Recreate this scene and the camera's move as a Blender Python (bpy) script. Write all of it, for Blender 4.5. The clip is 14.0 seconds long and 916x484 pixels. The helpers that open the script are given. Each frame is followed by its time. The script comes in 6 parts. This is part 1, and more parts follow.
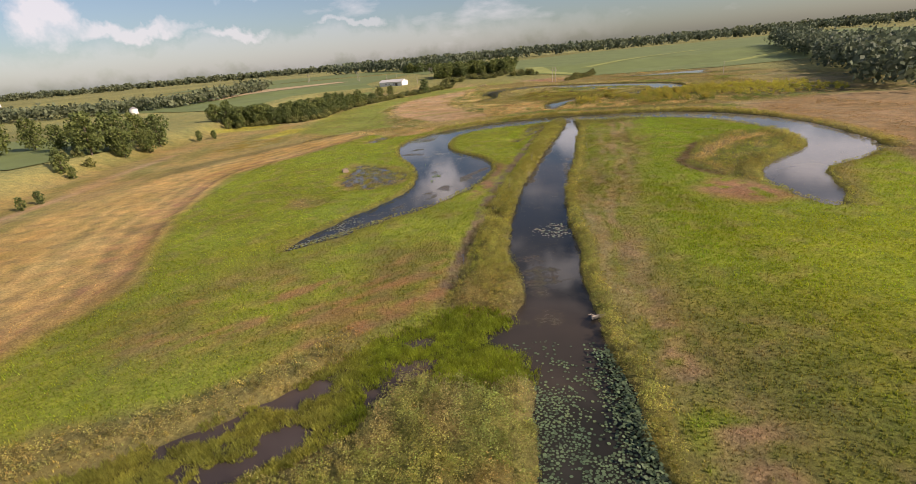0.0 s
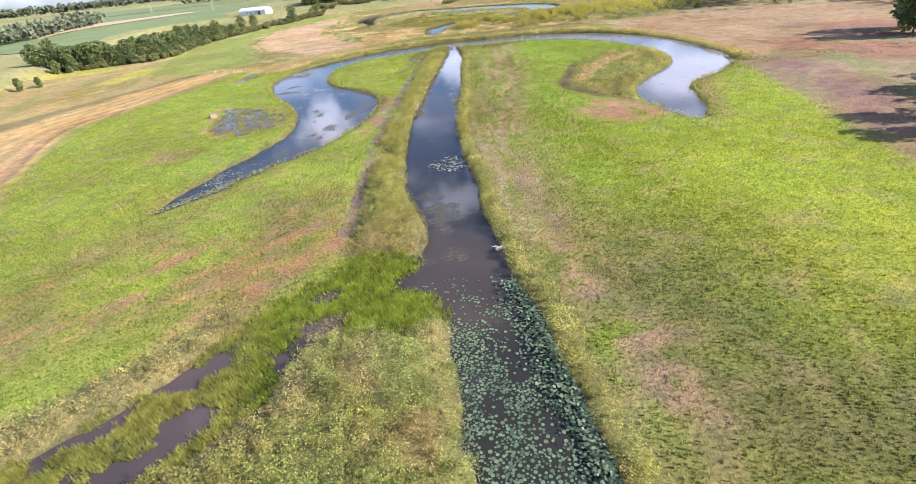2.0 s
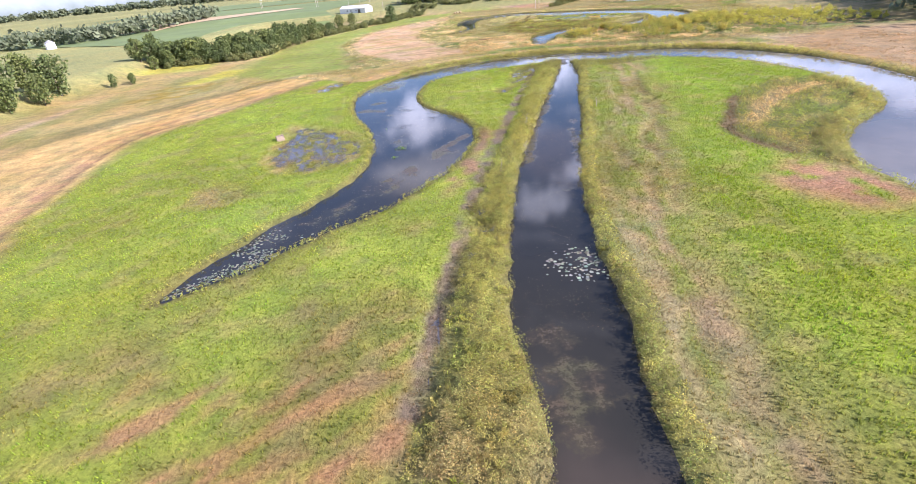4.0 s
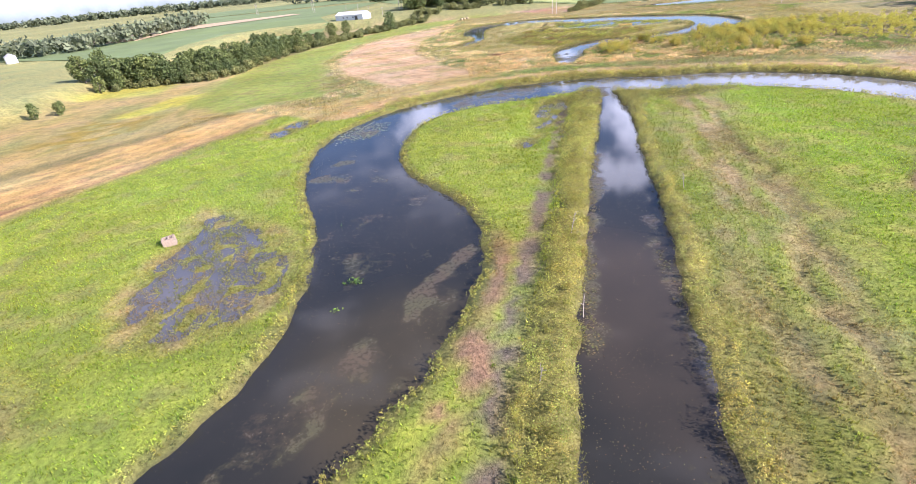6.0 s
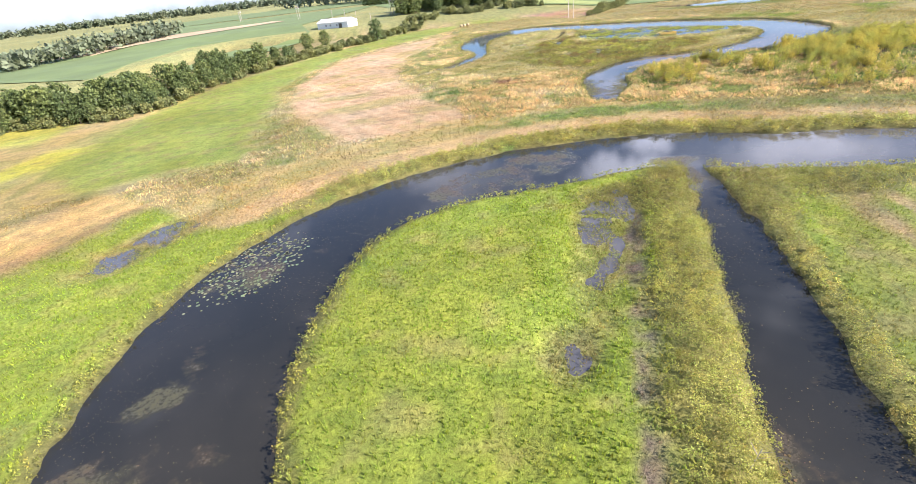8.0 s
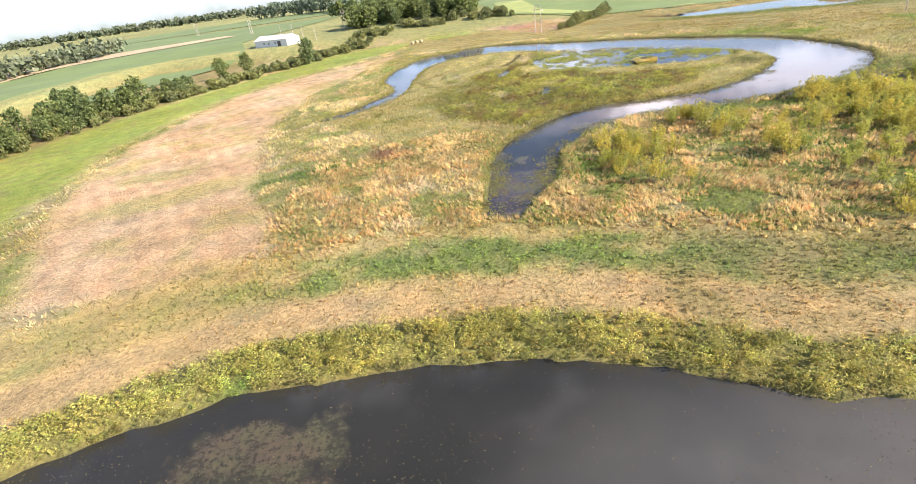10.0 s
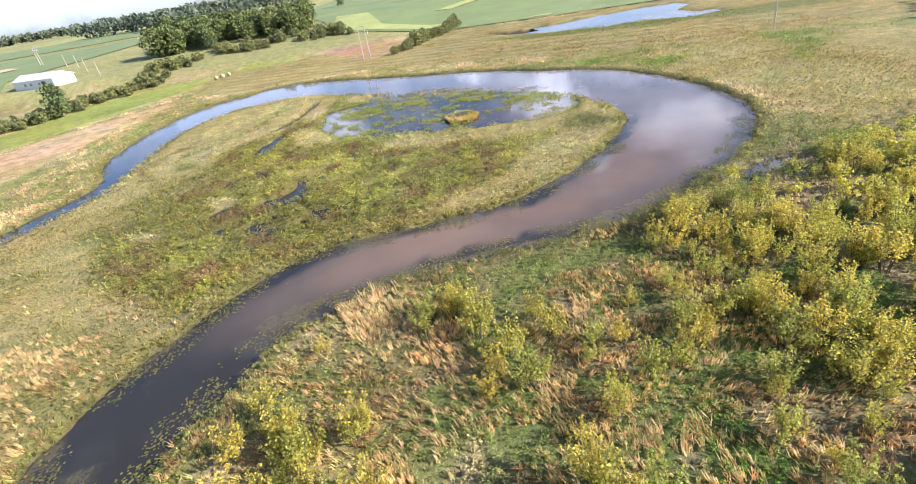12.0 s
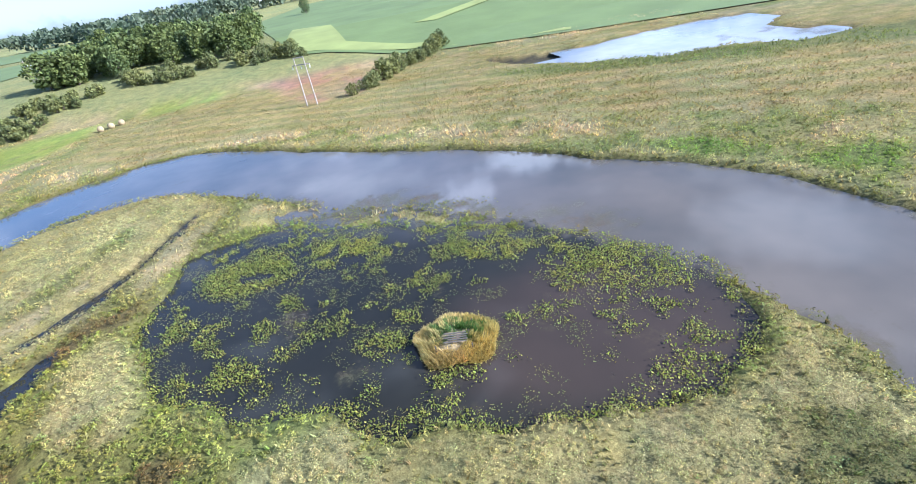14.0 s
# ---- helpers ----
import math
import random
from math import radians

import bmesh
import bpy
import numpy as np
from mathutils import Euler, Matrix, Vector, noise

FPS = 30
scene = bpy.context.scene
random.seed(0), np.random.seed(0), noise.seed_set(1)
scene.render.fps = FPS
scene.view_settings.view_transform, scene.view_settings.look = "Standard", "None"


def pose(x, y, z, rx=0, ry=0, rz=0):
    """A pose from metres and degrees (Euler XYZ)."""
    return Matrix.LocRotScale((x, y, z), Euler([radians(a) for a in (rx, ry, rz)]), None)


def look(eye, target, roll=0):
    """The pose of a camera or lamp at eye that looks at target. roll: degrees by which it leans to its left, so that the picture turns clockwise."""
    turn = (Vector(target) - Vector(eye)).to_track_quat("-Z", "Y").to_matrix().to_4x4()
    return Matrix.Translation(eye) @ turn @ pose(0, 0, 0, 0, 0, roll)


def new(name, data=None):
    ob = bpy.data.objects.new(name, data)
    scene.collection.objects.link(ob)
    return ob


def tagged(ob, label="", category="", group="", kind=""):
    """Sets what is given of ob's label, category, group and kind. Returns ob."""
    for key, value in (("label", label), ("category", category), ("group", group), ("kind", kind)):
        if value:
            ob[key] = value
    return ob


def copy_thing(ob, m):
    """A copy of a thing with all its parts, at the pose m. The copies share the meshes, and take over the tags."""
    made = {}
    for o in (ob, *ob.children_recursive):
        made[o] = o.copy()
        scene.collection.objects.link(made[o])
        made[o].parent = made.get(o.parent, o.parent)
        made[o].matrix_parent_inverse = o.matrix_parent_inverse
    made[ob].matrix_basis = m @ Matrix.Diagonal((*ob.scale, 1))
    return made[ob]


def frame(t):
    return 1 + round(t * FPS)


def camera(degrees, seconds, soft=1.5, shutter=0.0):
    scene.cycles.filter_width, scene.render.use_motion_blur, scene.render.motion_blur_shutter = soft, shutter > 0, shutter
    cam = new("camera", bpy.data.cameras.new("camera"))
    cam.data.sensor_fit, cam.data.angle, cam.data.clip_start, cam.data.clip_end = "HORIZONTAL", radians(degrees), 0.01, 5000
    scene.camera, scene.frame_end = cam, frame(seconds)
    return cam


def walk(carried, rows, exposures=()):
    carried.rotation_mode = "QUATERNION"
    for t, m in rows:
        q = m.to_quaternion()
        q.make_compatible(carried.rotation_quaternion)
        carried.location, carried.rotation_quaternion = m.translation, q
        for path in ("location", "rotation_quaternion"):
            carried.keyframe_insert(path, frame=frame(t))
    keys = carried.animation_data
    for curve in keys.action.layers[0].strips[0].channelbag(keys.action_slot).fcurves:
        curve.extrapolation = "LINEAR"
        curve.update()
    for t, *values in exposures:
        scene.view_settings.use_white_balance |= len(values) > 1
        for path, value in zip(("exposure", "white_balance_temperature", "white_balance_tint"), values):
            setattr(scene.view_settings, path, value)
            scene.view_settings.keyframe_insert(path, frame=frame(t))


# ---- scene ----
cam = camera(85.4, 14.0, soft=0.55)
PATH = [
    (0, (0.336, 1.764, 25.296), (0.259, 3.635, 24.594), -5.3),
    (0.5, (0.395, 2.026, 25.453), (0.343, 3.806, 24.544), -5.7),
    (1, (0.333, 2.143, 25.269), (0.392, 3.911, 24.336), -6.1),
    (1.5, (0.149, 2.327, 25.245), (0.325, 4.076, 24.291), -6.2),
    (2, (0.103, 3.525, 25.218), (0.4, 5.246, 24.242), -6.3),
    (2.5, (-0.667, 7.637, 25.263), (-0.231, 9.317, 24.268), -6.5),
    (3, (-0.578, 13.417, 25.151), (-0.41, 15.161, 24.186), -6.0),
    (3.2, (-0.424, 16.159, 25.239), (-0.345, 17.915, 24.284), -5.8),
    (5.3, (2.719, 57.834, 25.05), (2.684, 59.596, 24.105), -5.6),
    (5.5, (2.88, 61.46, 24.834), (2.847, 63.225, 23.894), -5.8),
    (6, (3.674, 72.196, 24.758), (3.633, 73.962, 23.819), -6.1),
    (6.5, (4.422, 82.794, 24.7), (4.373, 84.56, 23.764), -6.3),
    (7, (5.01, 94.978, 24.384), (4.956, 96.746, 23.45), -6.5),
    (7.2, (5.191, 100.423, 24.45), (5.136, 102.19, 23.513), -6.5),
    (9.3, (21.7, 156.196, 23.127), (21.599, 157.964, 22.198), -8.3),
    (9.5, (24.514, 160.159, 23.119), (24.416, 161.929, 22.194), -8.2),
    (10, (33.375, 170.423, 23.484), (33.279, 172.193, 22.559), -8.3),
    (10.5, (40.989, 178.885, 23.735), (41.178, 180.627, 22.771), -8.9),
    (11, (48.286, 189.081, 23.735), (48.509, 190.817, 22.768), -9.1),
    (11.5, (56.046, 201.301, 23.83), (56.269, 203.035, 22.859), -9.6),
    (12, (63.241, 214.079, 23.86), (63.463, 215.813, 22.887), -9.9),
    (12.5, (68.779, 227.898, 23.864), (69.015, 229.627, 22.886), -10.1),
    (13, (73.155, 242.454, 23.696), (73.399, 244.18, 22.717), -10.3),
    (13.5, (75.39, 257.547, 23.827), (75.642, 259.27, 22.844), -10.4),
    (14, (76.106, 272.238, 23.534), (76.356, 273.962, 22.551), -10.7),
]
EXPOSURE = [(0.0, 0.48, 6750, 20), (0.4, 0.73, 6200, 20), (1.0, 1.18, 5600, 20), (3.0, 1.55, 5350, 23), (5.5, 1.59, 5300, 26), (6.5, 1.64, 5300, 25), (9.5, 1.71, 5700, 14), (11.0, 1.38, 5800, 21), (12.0, 1.56, 5400, 19), (12.5, 1.59, 5100, 16), (14.0, 1.54, 4750, 12)]
walk(cam, [(t, look(eye, target, roll)) for t, eye, target, roll in PATH], EXPOSURE)

# ---- light ----
SUN_ELEV, SUN_AZ = 30.0, 115.0  # azimuth: degrees clockwise from the y axis
world = bpy.data.worlds.new("world")
scene.world = world
world.use_nodes = True
wn, wl = world.node_tree.nodes, world.node_tree.links
wn.clear()
w_out, w_bg, w_sky = wn.new("ShaderNodeOutputWorld"), wn.new("ShaderNodeBackground"), wn.new("ShaderNodeTexSky")
w_sky.sky_type, w_sky.sun_disc = "NISHITA", False
w_sky.sun_elevation, w_sky.sun_rotation = radians(SUN_ELEV), radians(SUN_AZ)
w_sky.air_density, w_sky.dust_density, w_sky.ozone_density = 1.0, 1.0, 1.6
w_tc, w_map, w_noise, w_ramp, w_mix = wn.new("ShaderNodeTexCoord"), wn.new("ShaderNodeMapping"), wn.new("ShaderNodeTexNoise"), wn.new("ShaderNodeValToRGB"), wn.new("ShaderNodeMix")
w_map.inputs["Scale"].default_value = (1.6, 1.6, 4.2)
w_noise.inputs["Scale"].default_value, w_noise.inputs["Detail"].default_value, w_noise.inputs["Roughness"].default_value = 3.0, 7.0, 0.55
w_ramp.color_ramp.elements[0].position, w_ramp.color_ramp.elements[1].position = 0.55, 0.76
w_mix.data_type = "RGBA"
w_mix.inputs[7].default_value = (9.6, 9.4, 9.5, 1)
wl.new(w_tc.outputs["Generated"], w_map.inputs["Vector"])
wl.new(w_map.outputs["Vector"], w_noise.inputs["Vector"])
wl.new(w_noise.outputs["Fac"], w_ramp.inputs["Fac"])
w_sep, w_low, w_mul = wn.new("ShaderNodeSeparateXYZ"), wn.new("ShaderNodeMapRange"), wn.new("ShaderNodeMath")
w_low.inputs["From Min"].default_value, w_low.inputs["From Max"].default_value = -0.02, 0.10  # the clouds thin out at the horizon
w_mul.operation = "MULTIPLY"
wl.new(w_tc.outputs["Generated"], w_sep.inputs[0])
wl.new(w_sep.outputs["Z"], w_low.inputs["Value"])
wl.new(w_ramp.outputs["Color"], w_mul.inputs[0])
wl.new(w_low.outputs[0], w_mul.inputs[1])
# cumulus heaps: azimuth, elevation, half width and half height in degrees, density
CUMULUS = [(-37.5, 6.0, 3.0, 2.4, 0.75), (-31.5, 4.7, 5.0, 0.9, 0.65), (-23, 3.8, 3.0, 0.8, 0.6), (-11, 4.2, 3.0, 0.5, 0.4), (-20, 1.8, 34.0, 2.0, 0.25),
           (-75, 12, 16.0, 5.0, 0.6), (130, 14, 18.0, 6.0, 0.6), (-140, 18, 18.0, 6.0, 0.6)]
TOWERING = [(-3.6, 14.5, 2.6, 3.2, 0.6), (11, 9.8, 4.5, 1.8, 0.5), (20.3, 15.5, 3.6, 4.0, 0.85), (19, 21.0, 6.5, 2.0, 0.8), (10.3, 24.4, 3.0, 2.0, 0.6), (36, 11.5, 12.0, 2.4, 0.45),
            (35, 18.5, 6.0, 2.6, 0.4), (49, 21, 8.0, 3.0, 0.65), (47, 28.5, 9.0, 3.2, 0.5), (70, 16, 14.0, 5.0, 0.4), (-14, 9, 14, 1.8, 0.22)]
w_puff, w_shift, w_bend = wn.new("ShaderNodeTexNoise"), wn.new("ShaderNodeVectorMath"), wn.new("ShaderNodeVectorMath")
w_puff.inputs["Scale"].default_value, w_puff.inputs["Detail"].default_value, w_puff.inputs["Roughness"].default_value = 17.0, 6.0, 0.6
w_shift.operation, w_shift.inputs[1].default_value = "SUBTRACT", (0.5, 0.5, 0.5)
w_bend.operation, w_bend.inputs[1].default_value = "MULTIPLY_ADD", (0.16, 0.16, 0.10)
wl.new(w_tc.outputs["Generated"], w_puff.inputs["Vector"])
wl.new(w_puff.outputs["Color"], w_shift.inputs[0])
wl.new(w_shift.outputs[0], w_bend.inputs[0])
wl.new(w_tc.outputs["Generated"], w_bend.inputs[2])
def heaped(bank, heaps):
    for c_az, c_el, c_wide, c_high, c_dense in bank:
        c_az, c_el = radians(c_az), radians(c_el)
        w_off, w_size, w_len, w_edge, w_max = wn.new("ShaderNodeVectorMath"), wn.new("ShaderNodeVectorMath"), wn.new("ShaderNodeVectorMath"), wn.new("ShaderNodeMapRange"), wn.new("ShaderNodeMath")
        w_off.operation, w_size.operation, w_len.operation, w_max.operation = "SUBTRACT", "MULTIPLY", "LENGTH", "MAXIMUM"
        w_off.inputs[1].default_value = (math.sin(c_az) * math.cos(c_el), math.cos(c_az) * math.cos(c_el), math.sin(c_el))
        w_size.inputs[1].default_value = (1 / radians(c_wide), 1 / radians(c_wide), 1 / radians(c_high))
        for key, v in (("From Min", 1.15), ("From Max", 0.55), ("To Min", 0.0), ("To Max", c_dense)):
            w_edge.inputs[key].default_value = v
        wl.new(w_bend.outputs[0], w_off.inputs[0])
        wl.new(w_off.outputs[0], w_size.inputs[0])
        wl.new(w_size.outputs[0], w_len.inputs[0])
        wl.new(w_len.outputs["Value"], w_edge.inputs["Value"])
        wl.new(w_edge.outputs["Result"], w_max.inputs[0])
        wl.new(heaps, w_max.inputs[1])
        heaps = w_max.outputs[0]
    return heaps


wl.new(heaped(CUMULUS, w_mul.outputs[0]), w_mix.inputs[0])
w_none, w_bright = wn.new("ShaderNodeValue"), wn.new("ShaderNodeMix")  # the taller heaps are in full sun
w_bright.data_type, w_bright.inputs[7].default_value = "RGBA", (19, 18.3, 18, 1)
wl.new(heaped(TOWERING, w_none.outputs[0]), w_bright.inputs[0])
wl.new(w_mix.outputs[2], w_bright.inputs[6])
w_tint = wn.new("ShaderNodeMix")
w_tint.data_type, w_tint.blend_type = "RGBA", "MULTIPLY"
w_tint.inputs[0].default_value, w_tint.inputs[7].default_value = 1.0, (0.90, 0.96, 1.02, 1)
wl.new(w_sky.outputs["Color"], w_tint.inputs[6])
wl.new(w_tint.outputs[2], w_mix.inputs[6])
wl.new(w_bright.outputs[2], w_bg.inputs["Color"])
w_bg.inputs["Strength"].default_value = 0.067
wl.new(w_bg.outputs["Background"], w_out.inputs["Surface"])
sun_data = bpy.data.lights.new("sun", "SUN")
sun_data.energy, sun_data.angle, sun_data.color = 4.5, radians(0.6), (1.0, 0.86, 0.68)
sun = new("sun", sun_data)
az, el = radians(SUN_AZ), radians(SUN_ELEV)
sun.matrix_world = look((300 * math.sin(az) * math.cos(el), 300 * math.cos(az) * math.cos(el), 300 * math.sin(el)), (0, 0, 0))

# ---- materials ----
def nodes_of(name):
    m = bpy.data.materials.new(name)
    m.use_nodes = True
    nt = m.node_tree
    return m, nt.nodes, nt.links, nt.nodes["Principled BSDF"]


def add_noise(n, l, scale, detail=5.0, rough=0.6, coord="Object", stretch=(1, 1, 1)):
    tc, mp, nz = n.new("ShaderNodeTexCoord"), n.new("ShaderNodeMapping"), n.new("ShaderNodeTexNoise")
    mp.inputs["Scale"].default_value = stretch
    nz.inputs["Scale"].default_value, nz.inputs["Detail"].default_value, nz.inputs["Roughness"].default_value = scale, detail, rough
    l.new(tc.outputs[coord], mp.inputs["Vector"])
    l.new(mp.outputs["Vector"], nz.inputs["Vector"])
    return nz.outputs["Fac"]


def remap(n, l, value, a, b, lo, hi):
    r = n.new("ShaderNodeMapRange")
    l.new(value, r.inputs["Value"])
    for key, v in zip(("From Min", "From Max", "To Min", "To Max"), (a, b, lo, hi)):
        r.inputs[key].default_value = v
    return r.outputs["Result"]


def mix_rgb(n, l, fac, a, b, mode="MIX"):
    mx = n.new("ShaderNodeMix")
    mx.data_type, mx.blend_type = "RGBA", mode
    for sock, v in ((mx.inputs[0], fac), (mx.inputs[6], a), (mx.inputs[7], b)):
        if isinstance(v, (int, float)):
            sock.default_value = v
        elif isinstance(v, tuple):
            sock.default_value = (*v[:3], 1)
        else:
            l.new(v, sock)
    return mx.outputs[2]


def add_bump(n, l, bsdf, height, strength, distance):
    b = n.new("ShaderNodeBump")
    b.inputs["Strength"].default_value, b.inputs["Distance"].default_value = strength, distance
    l.new(height, b.inputs["Height"])
    l.new(b.outputs["Normal"], bsdf.inputs["Normal"])


def plain(name, colour, rough=0.8, metal=0.0, scale=3.0, amount=0.25, bump=0.01):
    """A surface of one colour with grain and blotches."""
    m, n, l, p = nodes_of(name)
    fine, broad = add_noise(n, l, scale * 8), add_noise(n, l, scale)
    c = mix_rgb(n, l, remap(n, l, broad, 0.3, 0.7, 0.0, 1.0), tuple(v * (1 - amount) for v in colour), tuple(v * (1 + amount) for v in colour))
    c = mix_rgb(n, l, remap(n, l, fine, 0.2, 0.8, 0.0, 0.35), c, tuple(v * 0.55 for v in colour))
    l.new(c, p.inputs["Base Color"])
    p.inputs["Roughness"].default_value, p.inputs["Metallic"].default_value = rough, metal
    add_bump(n, l, p, fine, 0.4, bump)
    return m


def ground_material():
    m, n, l, p = nodes_of("ground_cover")
    at = n.new("ShaderNodeAttribute")
    at.attribute_name = "tint"
    fine, mid, broad = add_noise(n, l, 2.6, 8.0, 0.75), add_noise(n, l, 0.45, 5.0), add_noise(n, l, 0.05, 4.0)
    c = mix_rgb(n, l, remap(n, l, fine, 0.3, 0.72, 0.0, 1.0), (0.45, 0.42, 0.4), (1.5, 1.5, 1.45))
    c2 = mix_rgb(n, l, remap(n, l, mid, 0.3, 0.7, 0.0, 1.0), (0.72, 0.78, 0.8), (1.25, 1.18, 1.1))
    c3 = mix_rgb(n, l, remap(n, l, broad, 0.3, 0.7, 0.0, 1.0), (0.85, 0.92, 0.95), (1.14, 1.06, 1.0))
    c = mix_rgb(n, l, 1.0, mix_rgb(n, l, 1.0, c, c2, "MULTIPLY"), c3, "MULTIPLY")
    l.new(mix_rgb(n, l, 1.0, at.outputs["Color"], c, "MULTIPLY"), p.inputs["Base Color"])
    p.inputs["Roughness"].default_value = 0.95
    p.inputs["Specular IOR Level"].default_value = 0.15
    add_bump(n, l, p, fine, 0.8, 0.25)
    return m


def foliage_material(name, colour=None, translucent=0.3, spread=0.45, blotch=0.25):
    """Leaves; the colour comes from the mesh's own tint when none is given."""
    m, n, l, p = nodes_of(name)
    if colour is None:
        at = n.new("ShaderNodeAttribute")
        at.attribute_name = "tint"
        base = at.outputs["Color"]
    else:
        base = colour
    geo = n.new("ShaderNodeNewGeometry")
    var = mix_rgb(n, l, geo.outputs["Random Per Island"], (1 - spread, 1 - spread, 1 - spread), (1 + spread, 1 + spread * 0.9, 1 + spread * 0.6))
    blot = mix_rgb(n, l, remap(n, l, add_noise(n, l, blotch), 0.3, 0.7, 0.0, 1.0), (0.8, 0.86, 0.85), (1.2, 1.12, 1.0))
    info = n.new("ShaderNodeObjectInfo")
    own = mix_rgb(n, l, info.outputs["Random"], (0.82, 0.86, 0.9), (1.18, 1.1, 0.95))
    c = mix_rgb(n, l, 1.0, mix_rgb(n, l, 1.0, base, mix_rgb(n, l, 1.0, var, blot, "MULTIPLY"), "MULTIPLY"), own, "MULTIPLY")
    l.new(c, p.inputs["Base Color"])
    p.inputs["Roughness"].default_value = 0.6
    p.inputs["Specular IOR Level"].default_value = 0.25
    tr, ms = n.new("ShaderNodeBsdfTranslucent"), n.new("ShaderNodeMixShader")
    l.new(c, tr.inputs["Color"])
    ms.inputs["Fac"].default_value = translucent
    l.new(p.outputs["BSDF"], ms.inputs[1])
    l.new(tr.outputs["BSDF"], ms.inputs[2])
    l.new(ms.outputs["Shader"], n["Material Output"].inputs["Surface"])
    return m


def water_material():
    """Still, murky water; the sheet's own tint and scum give its mud, its painted sky sheen and where algae float."""
    m, n, l, p = nodes_of("marsh_water")
    tint, thick = n.new("ShaderNodeAttribute"), n.new("ShaderNodeAttribute")
    tint.attribute_name, thick.attribute_name = "tint", "scum"
    blot, speck = add_noise(n, l, 0.16, 7.0, 0.68), add_noise(n, l, 2.6, 7.0, 0.8)
    total = n.new("ShaderNodeMath")
    total.operation = "MULTIPLY_ADD"
    l.new(thick.outputs["Fac"], total.inputs[0])
    total.inputs[1].default_value = 0.34
    l.new(blot, total.inputs[2])
    mask = n.new("ShaderNodeMath")
    mask.operation = "MULTIPLY"
    l.new(remap(n, l, total.outputs[0], 0.62, 0.74, 0.0, 1.0), mask.inputs[0])
    l.new(remap(n, l, speck, 0.40, 0.56, 0.15, 0.9), mask.inputs[1])
    hue = mix_rgb(n, l, remap(n, l, add_noise(n, l, 0.23, 3.0), 0.42, 0.58, 0.0, 1.0), (0.095, 0.07, 0.04), (0.09, 0.082, 0.038))
    base = mix_rgb(n, l, remap(n, l, add_noise(n, l, 0.05, 4.0), 0.35, 0.65, 0.0, 1.0), (0.75, 0.78, 0.8), (1.25, 1.2, 1.15))
    base = mix_rgb(n, l, 1.0, tint.outputs["Color"], base, "MULTIPLY")
    l.new(mix_rgb(n, l, mask.outputs[0], base, hue), p.inputs["Base Color"])
    l.new(remap(n, l, mask.outputs[0], 0.0, 1.0, 0.05, 0.6), p.inputs["Roughness"])
    p.inputs["IOR"].default_value = 1.333
    add_bump(n, l, p, add_noise(n, l, 1.3, 4.0), 0.025, 0.05)
    return m


M_GROUND = ground_material()
M_GRASS = foliage_material("grass_blades", spread=0.32, translucent=0.55)
M_HERB = foliage_material("bank_herbs", spread=0.3, translucent=0.5)
M_WATER = water_material()
M_BARK = plain("bark", (0.13, 0.10, 0.075), 0.9, scale=2.0)
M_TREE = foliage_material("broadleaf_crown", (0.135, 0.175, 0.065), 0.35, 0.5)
# distance haze is put into this leaf colour, bluer than the near trees
M_HAZY_WOODS = foliage_material("hazy_distant_woods", (0.125, 0.16, 0.115), 0.3, 0.4, 0.03)
M_WILLOW = foliage_material("willow_leaves", (0.52, 0.46, 0.09), 0.55, 0.4)
M_WILLOW_GREEN = foliage_material("green_willow_leaves", (0.42, 0.43, 0.09), 0.55, 0.4)
M_SHRUB = foliage_material("shrub_leaves", (0.19, 0.21, 0.085), 0.35, 0.5)
M_POLE = plain("weathered_pole", (0.42, 0.36, 0.30), 0.85)
M_WHITE = plain("white_siding", (0.78, 0.77, 0.74), 0.55, amount=0.06)
M_ROOF = plain("grey_roof", (0.30, 0.29, 0.29), 0.6, amount=0.12)
M_PALE_ROOF = plain("white_metal_roof", (0.66, 0.65, 0.62), 0.45, amount=0.08)
M_CONCRETE = plain("old_concrete", (0.30, 0.23, 0.17), 0.9, scale=4.0)
M_STRAW = plain("straw", (0.40, 0.31, 0.17), 0.95, scale=6.0)
M_CROP = plain("soybean_canopy", (0.15, 0.195, 0.058), 0.9, scale=0.05, amount=0.18, bump=0.2)
M_STRIP = plain("mown_strip", (0.27, 0.30, 0.085), 0.95, scale=0.08, amount=0.2, bump=0.1)
M_TAN = plain("cut_field", (0.45, 0.34, 0.19), 0.95, scale=0.05, amount=0.2, bump=0.1)
M_LOTUS = foliage_material("lotus_leaf", (0.115, 0.17, 0.105), 0.12, 0.5)
M_WOOD = plain("grey_boards", (0.13, 0.11, 0.09), 0.9)

